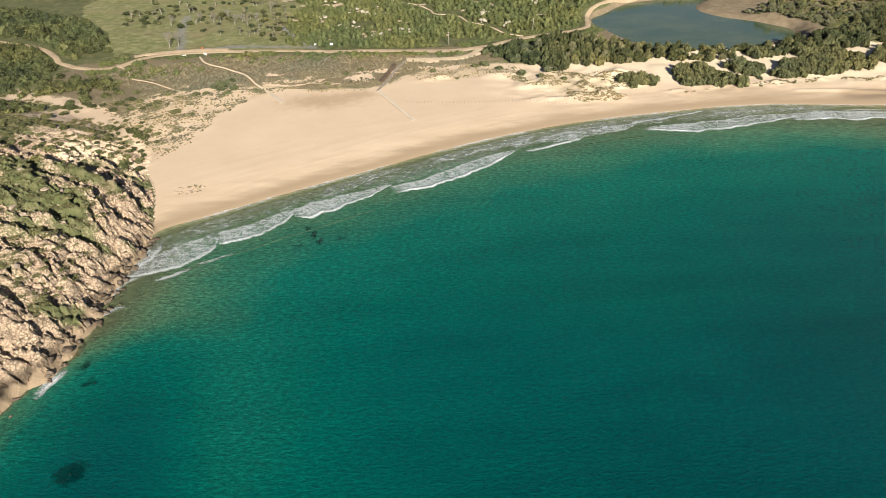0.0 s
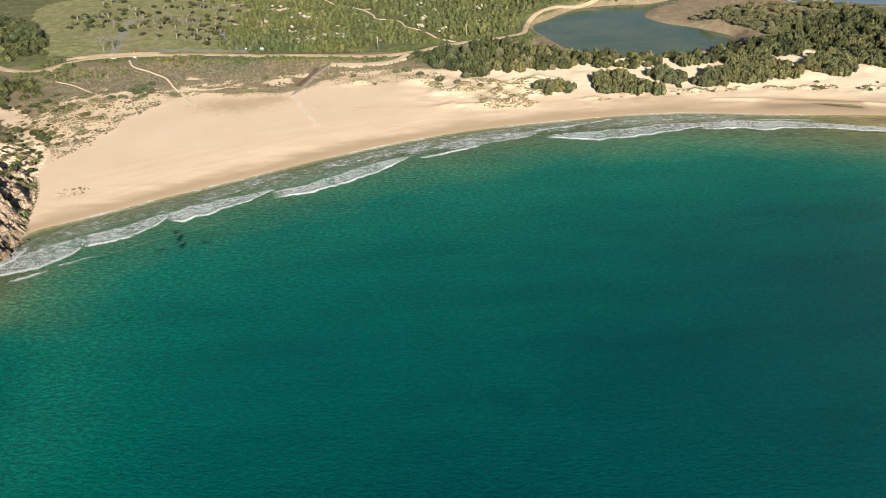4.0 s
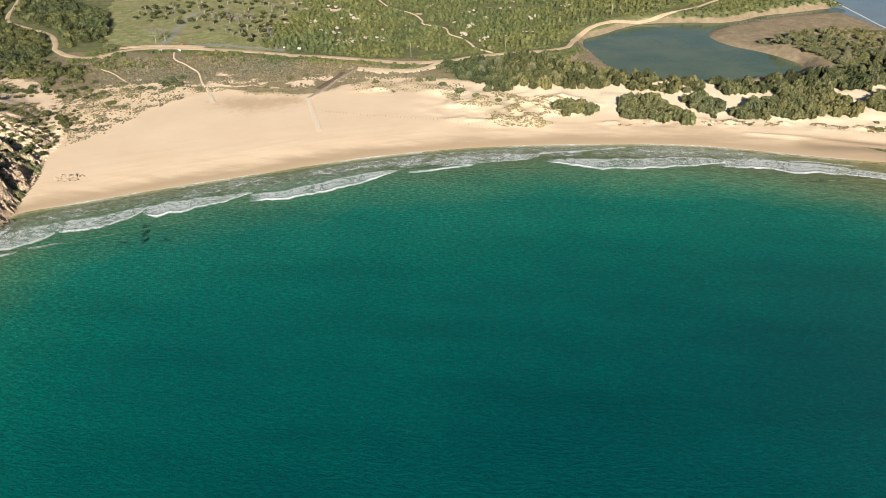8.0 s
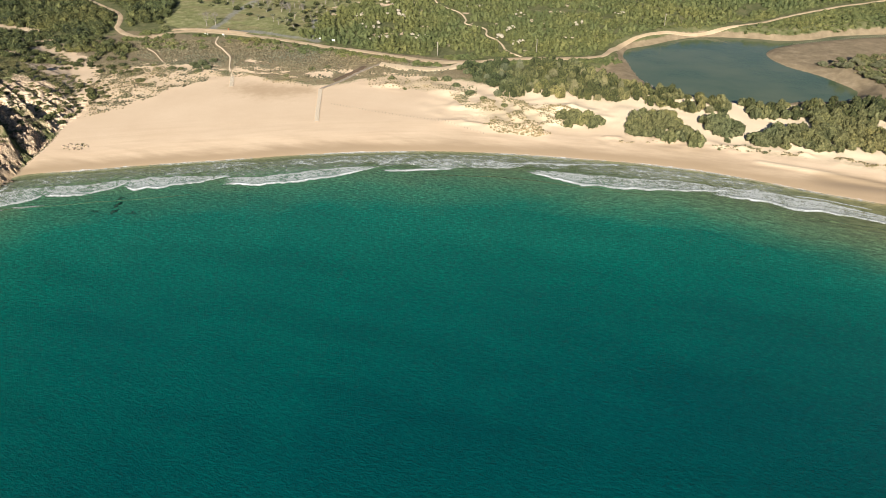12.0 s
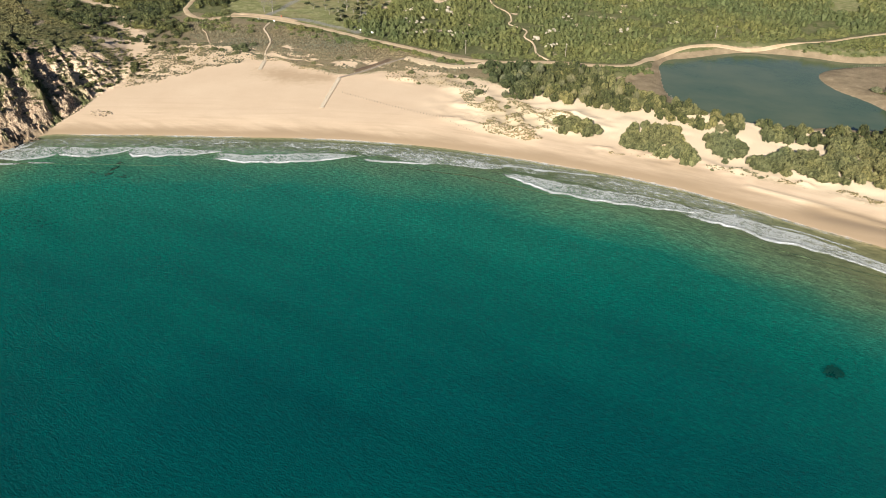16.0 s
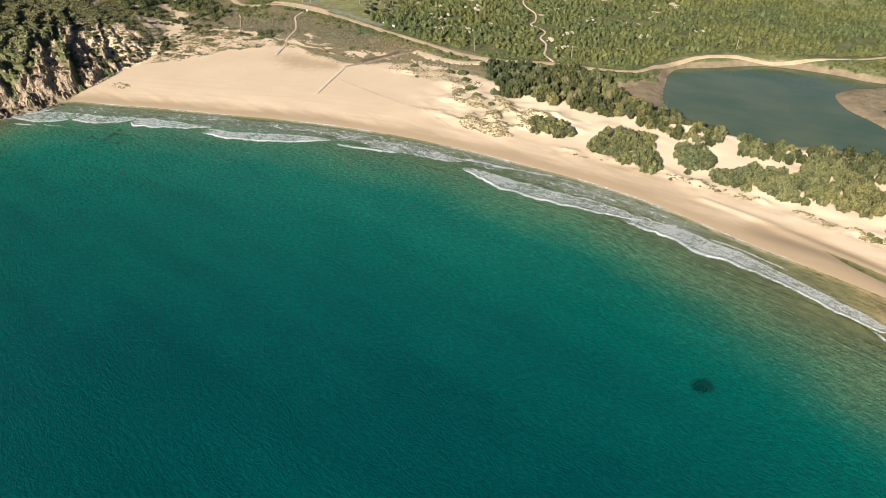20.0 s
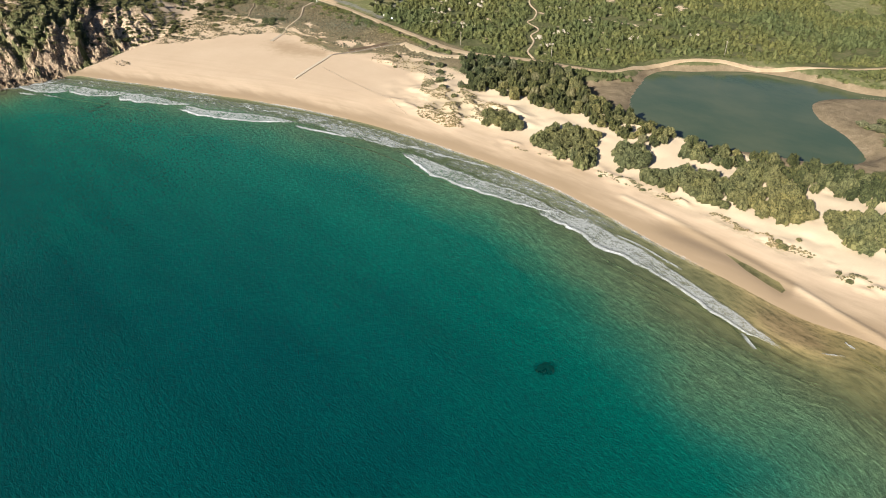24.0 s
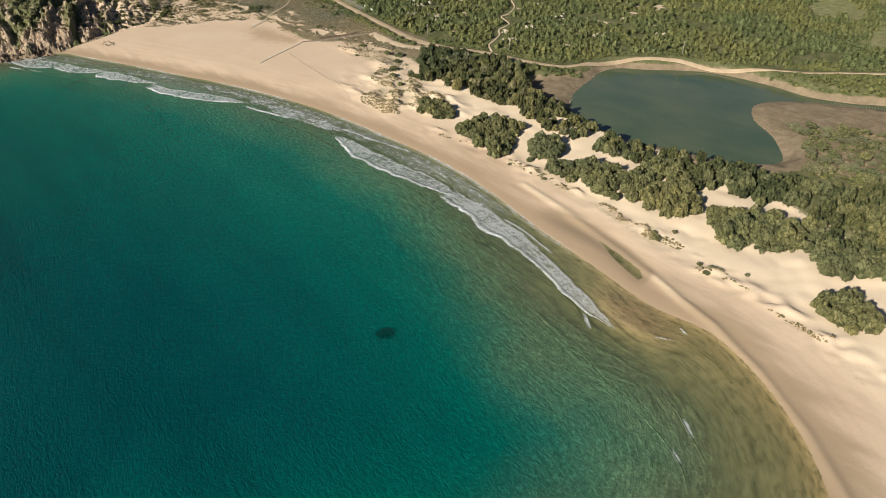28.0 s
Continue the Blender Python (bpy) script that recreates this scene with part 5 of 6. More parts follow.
CLUMPS = {
    "A": [(92.5, 222.6), (91, 226.4), (94, 230.0), (101, 230.4), (104, 227.6), (103, 224.4), (98, 222.2)],
    "B": [(113.5, 222.6), (112, 228.4), (113, 232.8), (117, 236.3), (126, 238.0), (128, 230.1), (134, 224.0), (134, 218.8), (129, 219.7), (121, 219.7)],
    "C": [(138, 228.4), (134, 236.7), (137, 240.0), (144, 237.5), (147, 230.1), (143, 226.8)],
    "D": [(150, 223.8), (149, 229.6), (155, 234.5), (164, 237.0), (173, 237.0), (176, 232.9), (179, 227.9), (174, 223.8)],
    "G": [(167, 242.7), (169, 248.0), (177, 247.1), (183, 245.3), (189, 239.2), (192, 232.1), (187, 227.7), (180, 226.8), (175, 233.0)],
    "K": [(195, 236), (197, 241.5), (204, 246.5), (212, 247.5), (217, 240), (210.5, 231.5), (203.5, 226.8), (198.5, 229.5)],
    "N": [(217, 239), (220, 244), (225, 242), (229, 234.8), (224, 231.4)],
    "M": [(225, 243), (229, 250), (236, 241), (230, 237.6)],
    "S": [(228.5, 221), (229, 226.5), (232, 229.5), (236, 229), (239.3, 225.5), (239.8, 220.5), (237.5, 217), (232, 217)],
}
WOOD_EDGE = [(68, 238), (62, 246), (52, 257), (46, 262), (56, 268), (70, 274), (82, 276.5), (93, 275.5), (101, 266.5), (115, 260.5), (129, 257), (142, 255), (150, 255), (154, 251), (146, 250), (143, 245),
             (134, 245), (128, 243), (117, 246.5), (104, 246), (94, 244), (76, 244), (72, 239)]
POND_WOOD = [(150, 246), (150, 253), (158, 256), (168, 257), (178, 261), (188, 263), (196, 266), (205, 271), (214, 280), (226, 290), (256, 296), (262, 280), (262, 250), (256, 238), (246, 242), (232, 246),
             (224, 245), (219, 243), (214, 248), (209, 256), (203, 257), (200, 250), (194, 250), (188, 252), (186, 245), (178, 247), (168, 249), (160, 245), (155, 243)]
SPIT_WOOD = [(179, 310), (189, 312), (204, 322), (218, 325), (236, 318), (262, 318), (262, 302), (228, 292), (216, 284), (206, 277), (199, 275), (195, 288), (192, 294), (186, 300)]


def grow(poly, spacing, crowns, trunks, name, label, category, group, radius, tall, lift, gaps=9.0, inset=0.0):
    made = 0
    spots = spread_points(poly, spacing, rng)
    spots = spots[signed(spots[:, 0], spots[:, 1], np.array(poly, float), []) > inset]
    for x, y in spots[fbm(spots[:, 0] / 8, spots[:, 1] / 6, 3, 19) < gaps]:
        size = rng.uniform(*radius)
        plant(name, x, y, crowns[rng.integers(len(crowns))], trunks[rng.integers(len(trunks))], size, rng.uniform(*tall), rng.uniform(*lift), label, category, group, rng)
        made += 1
    return made


for poly in CLUMPS.values():
    grow(poly, 2.15, JUNIPER_CROWNS, TRUNKS, "juniper_shrub", "dense olive-green juniper shrub on pale dune sand", "shrub", "junipers on the dunes", (1.5, 2.5), (1.2, 2.0), (0.0, 0.5), inset=0.0)
grow(WOOD_EDGE, 2.5, PINE_CROWNS[:4] + JUNIPER_CROWNS[:3] + GREY_CROWNS[:1], TRUNKS, "pine_tree", "dark green wind-shaped pine in the dune wood", "tree", "dune wood behind the beach", (1.2, 2.1), (1.2, 2.6), (0.0, 0.5), 0.68, 0.0)
grow(POND_WOOD, 2.35, PINE_CROWNS[:3] + JUNIPER_CROWNS[:3], TRUNKS, "mastic_tree", "dark green low mastic tree beside the pond", "tree", "wood along the pond", (1.2, 2.1), (1.2, 2.6), (0.0, 0.6), inset=0.0)
grow(SPIT_WOOD, 3.1, GREY_CROWNS + JUNIPER_CROWNS, TRUNKS, "tamarisk_shrub", "rounded grey-green shrub on the muddy spit", "shrub", "shrubs on the spit", (1.2, 2.3), (0.8, 1.1), (0.2, 0.8), 0.62)

for x, y, size in [(142, 224.6, 1.2), (191, 217.5, 1.3), (189.3, 218.9, 1.0), (192.5, 223, 0.8), (204, 216, 0.7), (207, 214, 1.0), (152.5, 219.5, 0.7), (139.5, 218.6, 0.6), (63, 234, 1.5), (57, 239, 1.9), (50, 246, 1.7),
                   (67, 240, 1.6), (71, 231.5, 1.3), (45, 251, 2.0), (41, 248, 1.5), (25, 247, 1.4), (-46, 236, 1.8), (-50, 239, 2.2), (-48, 243, 1.6), (-55, 232, 1.2), (33, 238.5, 0.8), (213.5, 220.2, 0.6)]:
    plant("juniper_shrub", x, y, JUNIPER_CROWNS[rng.integers(5)], TRUNKS[rng.integers(3)], size, 1.0, 0.0, "small rounded juniper bush alone on the sand", "shrub", "small bushes on the sand", rng)

# trees of the meadow: dark round ones and grey ones with pale leaning trunks
MEADOW_TREES = [(-91, 322), (-86, 330), (-78, 338), (-76, 318), (-79, 313), (-63, 313), (-63, 328), (-58, 320), (-46, 300), (-42, 296), (-37, 288), (-40, 305), (-36, 312), (-44, 314), (-50, 322), (-45, 330), (-38, 325), (-54, 336),
                (-70, 340), (-66, 350), (-50, 346), (-98, 330), (-104, 320), (-96, 342), (-88, 348), (-33, 297), (-60, 300), (-68, 306), (-108, 338), (-40, 340), (-36, 303), (-48, 309), (-32, 318), (-56, 352)]
for i, (x, y) in enumerate(MEADOW_TREES):
    dark = i % 3 != 2
    plant("olive_tree", x, y, (PINE_CROWNS if dark else GREY_CROWNS)[i % 3], PALE_TRUNKS[i % 3], rng.uniform(1.2, 2.1), rng.uniform(0.8, 1.0), rng.uniform(0.3, 0.9) if dark else rng.uniform(1.4, 2.2),
          "dark round olive tree in the meadow" if dark else "grey-green tree with a pale trunk in the meadow", "tree", "trees in the meadow", rng)
for x, y, size in [(-53, 237.5, 2.0), (-50.5, 235.5, 1.6), (-48, 232.5, 1.5), (-52, 241, 1.4), (-7, 246, 1.5), (-2, 249, 1.4), (-14, 238.5, 1.2), (-96, 278, 2.2), (-93, 276.5, 1.6), (-45, 271, 2.6), (-40, 271.5, 2.2), (-50, 270, 1.8), (-80, 252, 2.2), (-84, 256, 2.0), (-76, 258, 2.3), (-88, 247, 1.8)]:
    plant("mastic_shrub", x, y, JUNIPER_CROWNS[rng.integers(5)], TRUNKS[rng.integers(3)], size, 0.75, 0.0, "rounded green mastic shrub among brown heath", "shrub", "green shrubs in the heath", rng)
grow([(-74, 186), (-67, 190), (-67, 198), (-75, 206), (-82, 203), (-80, 192)], 2.4, PINE_CROWNS, TRUNKS, "mastic_shrub", "dark green shrub at the foot of the headland", "shrub", "shrubs at the headland's foot", (0.6, 1.2), (0.8, 1.0), (0.0, 0.3))


# dark shrubs strewn over the sandy back of the headland
strewn = spread_points([(-64, 172), (-66, 188), (-62, 206), (-54, 222), (-58, 234), (-84, 238), (-104, 226), (-116, 200), (-112, 176), (-92, 166), (-74, 164)], 2.7, rng)
strewn = strewn[fbm(strewn[:, 0] / 11, strewn[:, 1] / 8, 3, 101) > 0.50 + 0.10 * (strewn[:, 0] > -66)]
for x, y in strewn:
    plant("mastic_shrub", x, y, (PINE_CROWNS + JUNIPER_CROWNS)[rng.integers(10)], TRUNKS[rng.integers(3)], rng.uniform(0.7, 1.9), rng.uniform(0.7, 1.0), 0.0, "dark wind-bent shrub on pale sandy slope", "shrub", "shrubs on the headland's back", rng)
# open grove in the north of the meadow
grove = spread_points([(-100, 318), (-84, 312), (-64, 306), (-46, 294), (-34, 286), (-33, 310), (-30, 345), (-50, 366), (-105, 366), (-112, 340)], 4.2, rng)
grove = grove[(fbm(grove[:, 0] / 14, grove[:, 1] / 14, 3, 103) > 0.44) & (line_distance(grove[:, 0], grove[:, 1], np.array([(-73.0, 282), (-75, 296), (-79, 314), (-79, 332)])) > 3.5)]
for i, (x, y) in enumerate(grove):
    if i % 2:
        plant("olive_tree", x, y, GREY_CROWNS[i % 3], PALE_TRUNKS[i % 3], rng.uniform(0.8, 1.3), rng.uniform(0.6, 0.9), rng.uniform(2.0, 3.0), "thin grey tree with a pale leaning trunk in the meadow", "tree", "trees in the meadow", rng)
    else:
        plant("olive_tree", x, y, (PINE_CROWNS + JUNIPER_CROWNS)[rng.integers(10)], PALE_TRUNKS[i % 3], rng.uniform(0.9, 1.9), rng.uniform(0.7, 0.95), rng.uniform(0.2, 0.8), "dark round olive tree in the meadow", "tree", "trees in the meadow", rng)


def thicket(name, places, radius, tall, mat, tufts, tuft, seed, label, category, sink=0.1):
    """Low growth that nobody could count: clumps of tufts over the ground, as one mesh."""
    r = np.random.default_rng(seed)
    places = np.asarray(places)
    n = len(places)
    size = r.uniform(*radius, n)
    h = size * r.uniform(*tall, n)
    z = height_at(places[:, 0], places[:, 1])
    base = np.column_stack([places, z - sink])
    core = scatter_shape((OCTA_V, OCTA_F), base + np.array([0, 0, 1]) * (h * 0.3)[:, None], np.stack([size * 0.8, size * 0.8, h * 0.7], 1), r, 0.2)
    d = r.normal(size=(n, tufts, 3))
    d /= np.linalg.norm(d, axis=2)[:, :, None]
    d[:, :, 2] = np.abs(d[:, :, 2]) * 0.95 + 0.05
    pts = base[:, None] + d * np.stack([size, size, h], 1)[:, None] * r.uniform(0.75, 1.05, (n, tufts, 1))
    leaves = scatter_shape((TETRA_V, TETRA_F), pts.reshape(-1, 3), (np.repeat(size, tufts) * r.uniform(0.7, 1.3, n * tufts) * tuft)[:, None] * np.array([[1, 1, 0.85]]), r, 0.45)
    v, f = joined([leaves, core])
    return tagged(new(name, mesh_from(name, v, f, mat, False)), label, category, kind="stuff")


def clear_of(places, lines, gap):
    ok = np.ones(len(places), bool)
    for line in lines:
        ok &= line_distance(places[:, 0], places[:, 1], smooth_line(line, n=4)) > gap
    return places[ok]


# macchia north of the road
far_band = [(-34, 282), (10, 275), (36, 273), (66, 286), (94, 295), (98, 309), (104, 322), (116, 337), (138, 348), (156, 359), (174, 376), (200, 400), (226, 420), (200, 470), (120, 520), (20, 520), (-60, 470), (-60, 380), (-26, 345), (-34, 310), (-28, 292)]
places = spread_points(far_band, 1.9, rng, 60)
places = clear_of(clear_of(places, [ROAD], 3.3), [TRAIL], 2.3)
gaps = fbm(places[:, 0] / 14, places[:, 1] / 14, 3, 71)
places = places[(gaps < 0.70) & (fbm(places[:, 0] / 6, places[:, 1] / 6, 3, 71) < 0.69) & ~(inside(places[:, 0], places[:, 1], field_east_line) & (gaps > 0.45))]
thicket("macchia", places, (0.8, 1.75), (1.3, 2.1), MACCHIA, 28, 0.185, 72, "dense olive-green evergreen macchia on flat ground", "scrub")
strip = clear_of(spread_points([(108, 320), (118, 334), (142, 346), (160, 356), (190, 384), (228, 414), (244, 400), (238, 376), (214, 366), (190, 356), (170, 344), (140, 341), (122, 331)], 2.0, rng, 60), [ROAD], 4.0)
strip = strip[signed(strip[:, 0], strip[:, 1], pond_line, []) < -2.6]
thicket("pond_scrub", strip, (0.9, 1.8), (0.7, 1.1), MACCHIA, 13, 0.34, 73, "green scrub between the road and the pond", "scrub")

spit_places = spread_points(SPIT_WOOD, 1.7, rng, 60)
spit_places = spit_places[fbm(spit_places[:, 0] / 7, spit_places[:, 1] / 7, 3, 151) > 0.40]
thicket("spit_scrub", spit_places[::2], (0.6, 1.3), (0.5, 0.9), MACCHIA, 18, 0.24, 152, "low green scrub on the muddy spit", "scrub")
thicket("grey_scrub", spit_places[1::2], (0.5, 1.1), (0.5, 0.8), TUFT, 14, 0.26, 153, "pale straw-grey scrub on the muddy spit", "scrub")

# dark woods west of the meadow and on the headland's back
west_wood = spread_points([(-100, 282), (-108, 300), (-118, 322), (-150, 345), (-200, 350), (-230, 300), (-200, 264), (-150, 262), (-118, 262), (-110, 272), (-112, 284)], 3.2, rng, 60)
thicket("west_wood", clear_of(west_wood, [ROAD], 3.6), (1.8, 3.0), (1.1, 1.6), PINE, 110, 0.125, 76, "dense dark green wood beside the meadow", "wood")
back_wood = spread_points([(-112, 214), (-104, 222), (-92, 229), (-84, 238), (-92, 252), (-112, 258), (-150, 262), (-185, 250), (-150, 225)], 3.0, rng, 60)
back_wood = back_wood[fbm(back_wood[:, 0] / 9, back_wood[:, 1] / 6, 3, 105) > 0.40]
thicket("slope_wood", clear_of(back_wood, [WEST_PATH], 2.0), (1.4, 2.5), (0.8, 1.2), PINE, 100, 0.125, 77, "dark wind-bent trees on the headland's slope", "wood")

# brown heath between road and beach
heath_places = clear_of(spread_points([(-98, 262), (-60, 268), (-20, 268), (30, 263), (44, 262), (40, 254), (18, 248), (4, 240), (-6, 239), (-30, 240), (-44, 240), (-62, 236), (-80, 240), (-92, 250)], 1.0, rng, 60),
                        [BEACH_PATH, WEST_PATH, SPUR_ROAD], 1.3)
heath_places = clear_of(heath_places, [ROAD], 4.2)
heath_places = clear_of(clear_of(heath_places, [GULLY], 2.6), [[(16.5, 259), (11.5, 250), (8, 240), (3.6, 230.5)]], 1.2)
sandy = np.exp(-(((heath_places[:, 0] + 32) / 8) ** 2 + ((heath_places[:, 1] - 247) / 2.4) ** 2)) + np.exp(-(((heath_places[:, 0] + 13) / 7) ** 2 + ((heath_places[:, 1] - 241.5) / 2) ** 2)) + np.exp(-(((heath_places[:, 0] + 1) / 6) ** 2 + ((heath_places[:, 1] - 243.5) / 1.8) ** 2))
heath_places = heath_places[sandy < 0.5]
thicket("heath", heath_places, (0.38, 0.85), (0.6, 1.0), HEATH, 7, 0.32, 74, "low brown-grey heath behind the beach", "scrub")
green_places = clear_of(spread_points([(-94, 262), (-60, 266), (-40, 271), (30, 264), (60, 272), (84, 280), (98, 287), (98, 280), (84, 277), (56, 268), (40, 258), (10, 262), (-40, 262), (-60, 256), (-84, 250)], 4.0, rng, 60), [ROAD, BEACH_PATH, SPUR_ROAD], 4.6)
thicket("green_scrub", green_places, (1.0, 1.9), (0.55, 0.9), MACCHIA, 16, 0.30, 75, "patches of green scrub among the heath", "scrub")

# macchia on the headland, thicker away from the sea
head_places = spread_points([(-60, 112), (-63, 140), (-62, 165), (-67, 186), (-74, 206), (-92, 228), (-150, 262), (-230, 240), (-230, 90), (-120, 60), (-70, 92)], 1.6, rng, 60)
lean_ = 0.05 + 0.27 * step(118, 165, head_places[:, 1])
hn = fbm((head_places[:, 0] * 0.95 - (head_places[:, 1] - 140) * lean_) / 17, ((head_places[:, 0] + 60) * lean_ + head_places[:, 1] * 0.95) / 6, 4, 81)
hd = line_distance(head_places[:, 0], head_places[:, 1], head_line)
head_places = head_places[(hn + 0.0022 * hd > 0.375 - 0.045 * (head_places[:, 1] < 150) + 0.02 * rng.uniform(-1, 1, len(hn))) & (hd > 6.0) & ((hn > 0.465) | (head_places[:, 1] < 150) | (hd > 32))]
near_edge = line_distance(head_places[:, 0], head_places[:, 1], head_line) < 42
thicket("headland_scrub", head_places[near_edge], (0.7, 1.7), (0.16, 0.32), HEAD_SCRUB, 64, 0.10, 82, "olive-green scrub between granite ridges", "scrub")
thicket("hill_scrub", head_places[~near_edge], (1.1, 2.2), (0.25, 0.5), HEAD_SCRUB, 14, 0.25, 83, "olive-green scrub on the headland's back", "scrub")

# grey shrublets on the sandy slope west of the beach
slope = spread_points([(-60, 188), (-52, 204), (-46, 218), (-38, 232), (-28, 238), (4, 239), (2, 234), (-30, 236), (-56, 240), (-84, 234), (-92, 226), (-76, 206)], 0.85, rng, 40)
slope = slope[fbm((slope[:, 0] + 0.8 * slope[:, 1]) / 5, (slope[:, 1] - 0.8 * slope[:, 0]) / 2.6, 4, 25) < 0.51]
thicket("sand_shrublets", slope, (0.3, 0.75), (0.5, 0.8), HEATH, 8, 0.34, 96, "grey-brown shrublets on a sandy slope", "scrub", 0.05)

# scrub that crowds the road's edges
side = smooth_line(ROAD, n=10)
side = side[(side[:, 0] > -130) & (side[:, 0] < 230)]
t_ = np.gradient(side, axis=0)
n_ = np.stack([-t_[:, 1], t_[:, 0]], 1) / np.linalg.norm(t_, axis=1)[:, None]
rows = [side + n_ * (s * rng.uniform(3.0, 6.5, (len(side), 1))) + rng.normal(size=(len(side), 2)) * 0.6 for s in (1, -1, 1, -1, 1, -1)]
rows = np.vstack(rows)
in_field = inside(rows[:, 0], rows[:, 1], field_line) | ((rows[:, 0] > -104) & (rows[:, 0] < -16) & (rows[:, 1] > 273))
wet_edge = signed(rows[:, 0], rows[:, 1], pond_line, []) > -2.5
rows = rows[~in_field & ~wet_edge & (fbm(rows[:, 0] / 9, rows[:, 1] / 9, 3, 97) > 0.40)]
rows = clear_of(clear_of(rows, [ROAD], 2.9), [SPUR_ROAD, BEACH_PATH, TRAIL], 2.0)
thicket("roadside_scrub", rows, (0.7, 1.6), (0.6, 1.0), MACCHIA, 16, 0.28, 98, "green scrub crowding the dirt road's edges", "scrub")

# tufts of dune grass
tufts = [spread_points([(50, 238), (62, 222), (72, 213), (84, 212), (94, 220), (98, 232), (88, 236), (70, 238)], 0.5, rng, 40)]
tufts.append(spread_points([(-62, 186), (-54, 196), (-49, 214), (-40, 230), (-30, 237), (6, 238), (4, 232), (-30, 232), (-62, 238), (-88, 226), (-74, 204)], 0.85, rng, 40))
tufts.append(spread_points([(12, 246), (20, 236), (40, 240), (60, 238), (58, 246), (36, 254)], 0.9, rng, 40))
tufts.append(spread_points([(110, 216), (140, 219), (170, 218.5), (192, 216), (206, 213.5), (220, 213), (240, 210), (241, 214), (222, 218), (206, 217.5), (192, 220.5), (170, 222), (140, 222), (110, 218)], 0.5, rng, 40))
tufts[-1] = tufts[-1][fbm(tufts[-1][:, 0] / 7, tufts[-1][:, 1] / 2, 4, 93) > 0.52]
tufts.append(spread_points([(-53, 167), (-50, 170), (-47, 169.5), (-46, 167), (-48.5, 165.4), (-52, 165.6)], 1.1, rng, 60))
tufts = np.vstack(tufts)
in_hummocks = (tufts[:, 0] > 44) & (tufts[:, 0] < 102) & (tufts[:, 1] < 240)
tufts = tufts[((fbm(tufts[:, 0] / 5, tufts[:, 1] / 3.2, 3, 91) > 0.47) & ~in_hummocks) | ((tufts[:, 1] < 172) & (tufts[:, 0] < 0)) | ((fbm(tufts[:, 0] / 5.5, tufts[:, 1] / 4.0, 4, 23) > 0.51) & (tufts[:, 0] > 20) & (tufts[:, 0] < 102))]
thicket("dune_grass", tufts, (0.18, 0.56), (0.5, 0.9), TUFT, 5, 0.4, 92, "sparse straw-brown dune grass on sand", "grass", 0.05)

# ---- granite boulders of the headland ----
def boulder_mesh(seed, mat):
    """A weathered block: a ball cut by a dozen planes, with its edges worn round."""
    r = np.random.default_rng(seed)
    v, f = ball(2)
    v = v.copy()
    for _ in range(24):
        d = r.normal(size=3)
        d /= np.linalg.norm(d)
        cut = r.uniform(0.38, 0.8)
        over = v @ d - cut
        v -= np.where(over > 0, over * 0.98, 0)[:, None] * d
    v *= 1 + 0.05 * r.uniform(-1, 1, (len(v), 1))
    return mesh_from("boulder", v * np.array([1.0, 0.8, 0.7]), f, mat, False)


BOULDERS = [boulder_mesh(500 + i, ROCK) for i in range(6)]
WET_BOULDERS = [boulder_mesh(520 + i, WET_ROCK) for i in range(4)]
rng = np.random.default_rng(11)


def boulder(x, y, size, meshes, label, group, sink=0.3):
    ob = new("boulder", meshes[rng.integers(len(meshes))])
    s = size * rng.uniform(0.75, 1.25, 3)
    ob.matrix_world = pose(x, y, float(height_at(x, y)[0]) + size * (0.45 - sink), rng.uniform(-20, 20), rng.uniform(-20, 20), rng.uniform(-50, 20)) @ Matrix.Diagonal((*s, 1))
    return tagged(ob, label, "rock", group)


face = spread_points([(-55, 146), (-58, 166), (-62, 178), (-66, 184), (-80, 178), (-84, 150), (-86, 110), (-75, 84), (-66, 92), (-60, 112), (-57, 126), (-56, 136)], 2.6, rng)
face = face[signed(face[:, 0], face[:, 1], head_line, HEAD_BACK) > 2.0]
face = face[rng.permutation(len(face))[:58]]
for x, y in face:
    boulder(x, y, rng.choice([0.5, 0.8, 1.1, 1.5], p=[0.35, 0.3, 0.22, 0.13]), BOULDERS, "weathered pinkish-tan granite block on the headland", "granite blocks of the headland")
line = smooth_line([(-71, 84), (-66.5, 91), (-62, 101), (-60, 112), (-57.5, 124), (-56.5, 134), (-55, 146)], n=9)
for x, y in np.repeat(line, 2, axis=0):
    boulder(x - 0.6 + rng.normal() * 1.3, y + rng.normal() * 1.2, rng.uniform(0.6, 1.5), WET_BOULDERS, "dark wet rock at the waterline", "wet rocks at the waterline", 0.1)
for x, y in [(-67, 88), (-65.4, 89.6), (-64.5, 93.6), (-63.2, 94.6), (-66.2, 91), (-61.6, 97.4), (-60.6, 99.4), (-61, 101.4), (-61.4, 103.6), (-62.4, 96.2), (-60.2, 97.8)]:
    boulder(x, y, rng.uniform(1.2, 2.0), WET_BOULDERS, "dark wet reef rock breaking the surface", "wet rocks at the waterline", 0.0)
for i in range(20):
    row = i % 2
    boulder(-53.0 + 0.37 * i + rng.normal() * 0.25, 166.7 + 1.9 * row + 0.5 * math.sin(0.8 * i) + rng.normal() * 0.25, rng.uniform(0.3, 0.6), BOULDERS if row else WET_BOULDERS[:1] + BOULDERS[:2], "low granite stone half buried in beach sand", "stones on the beach", 0.25)

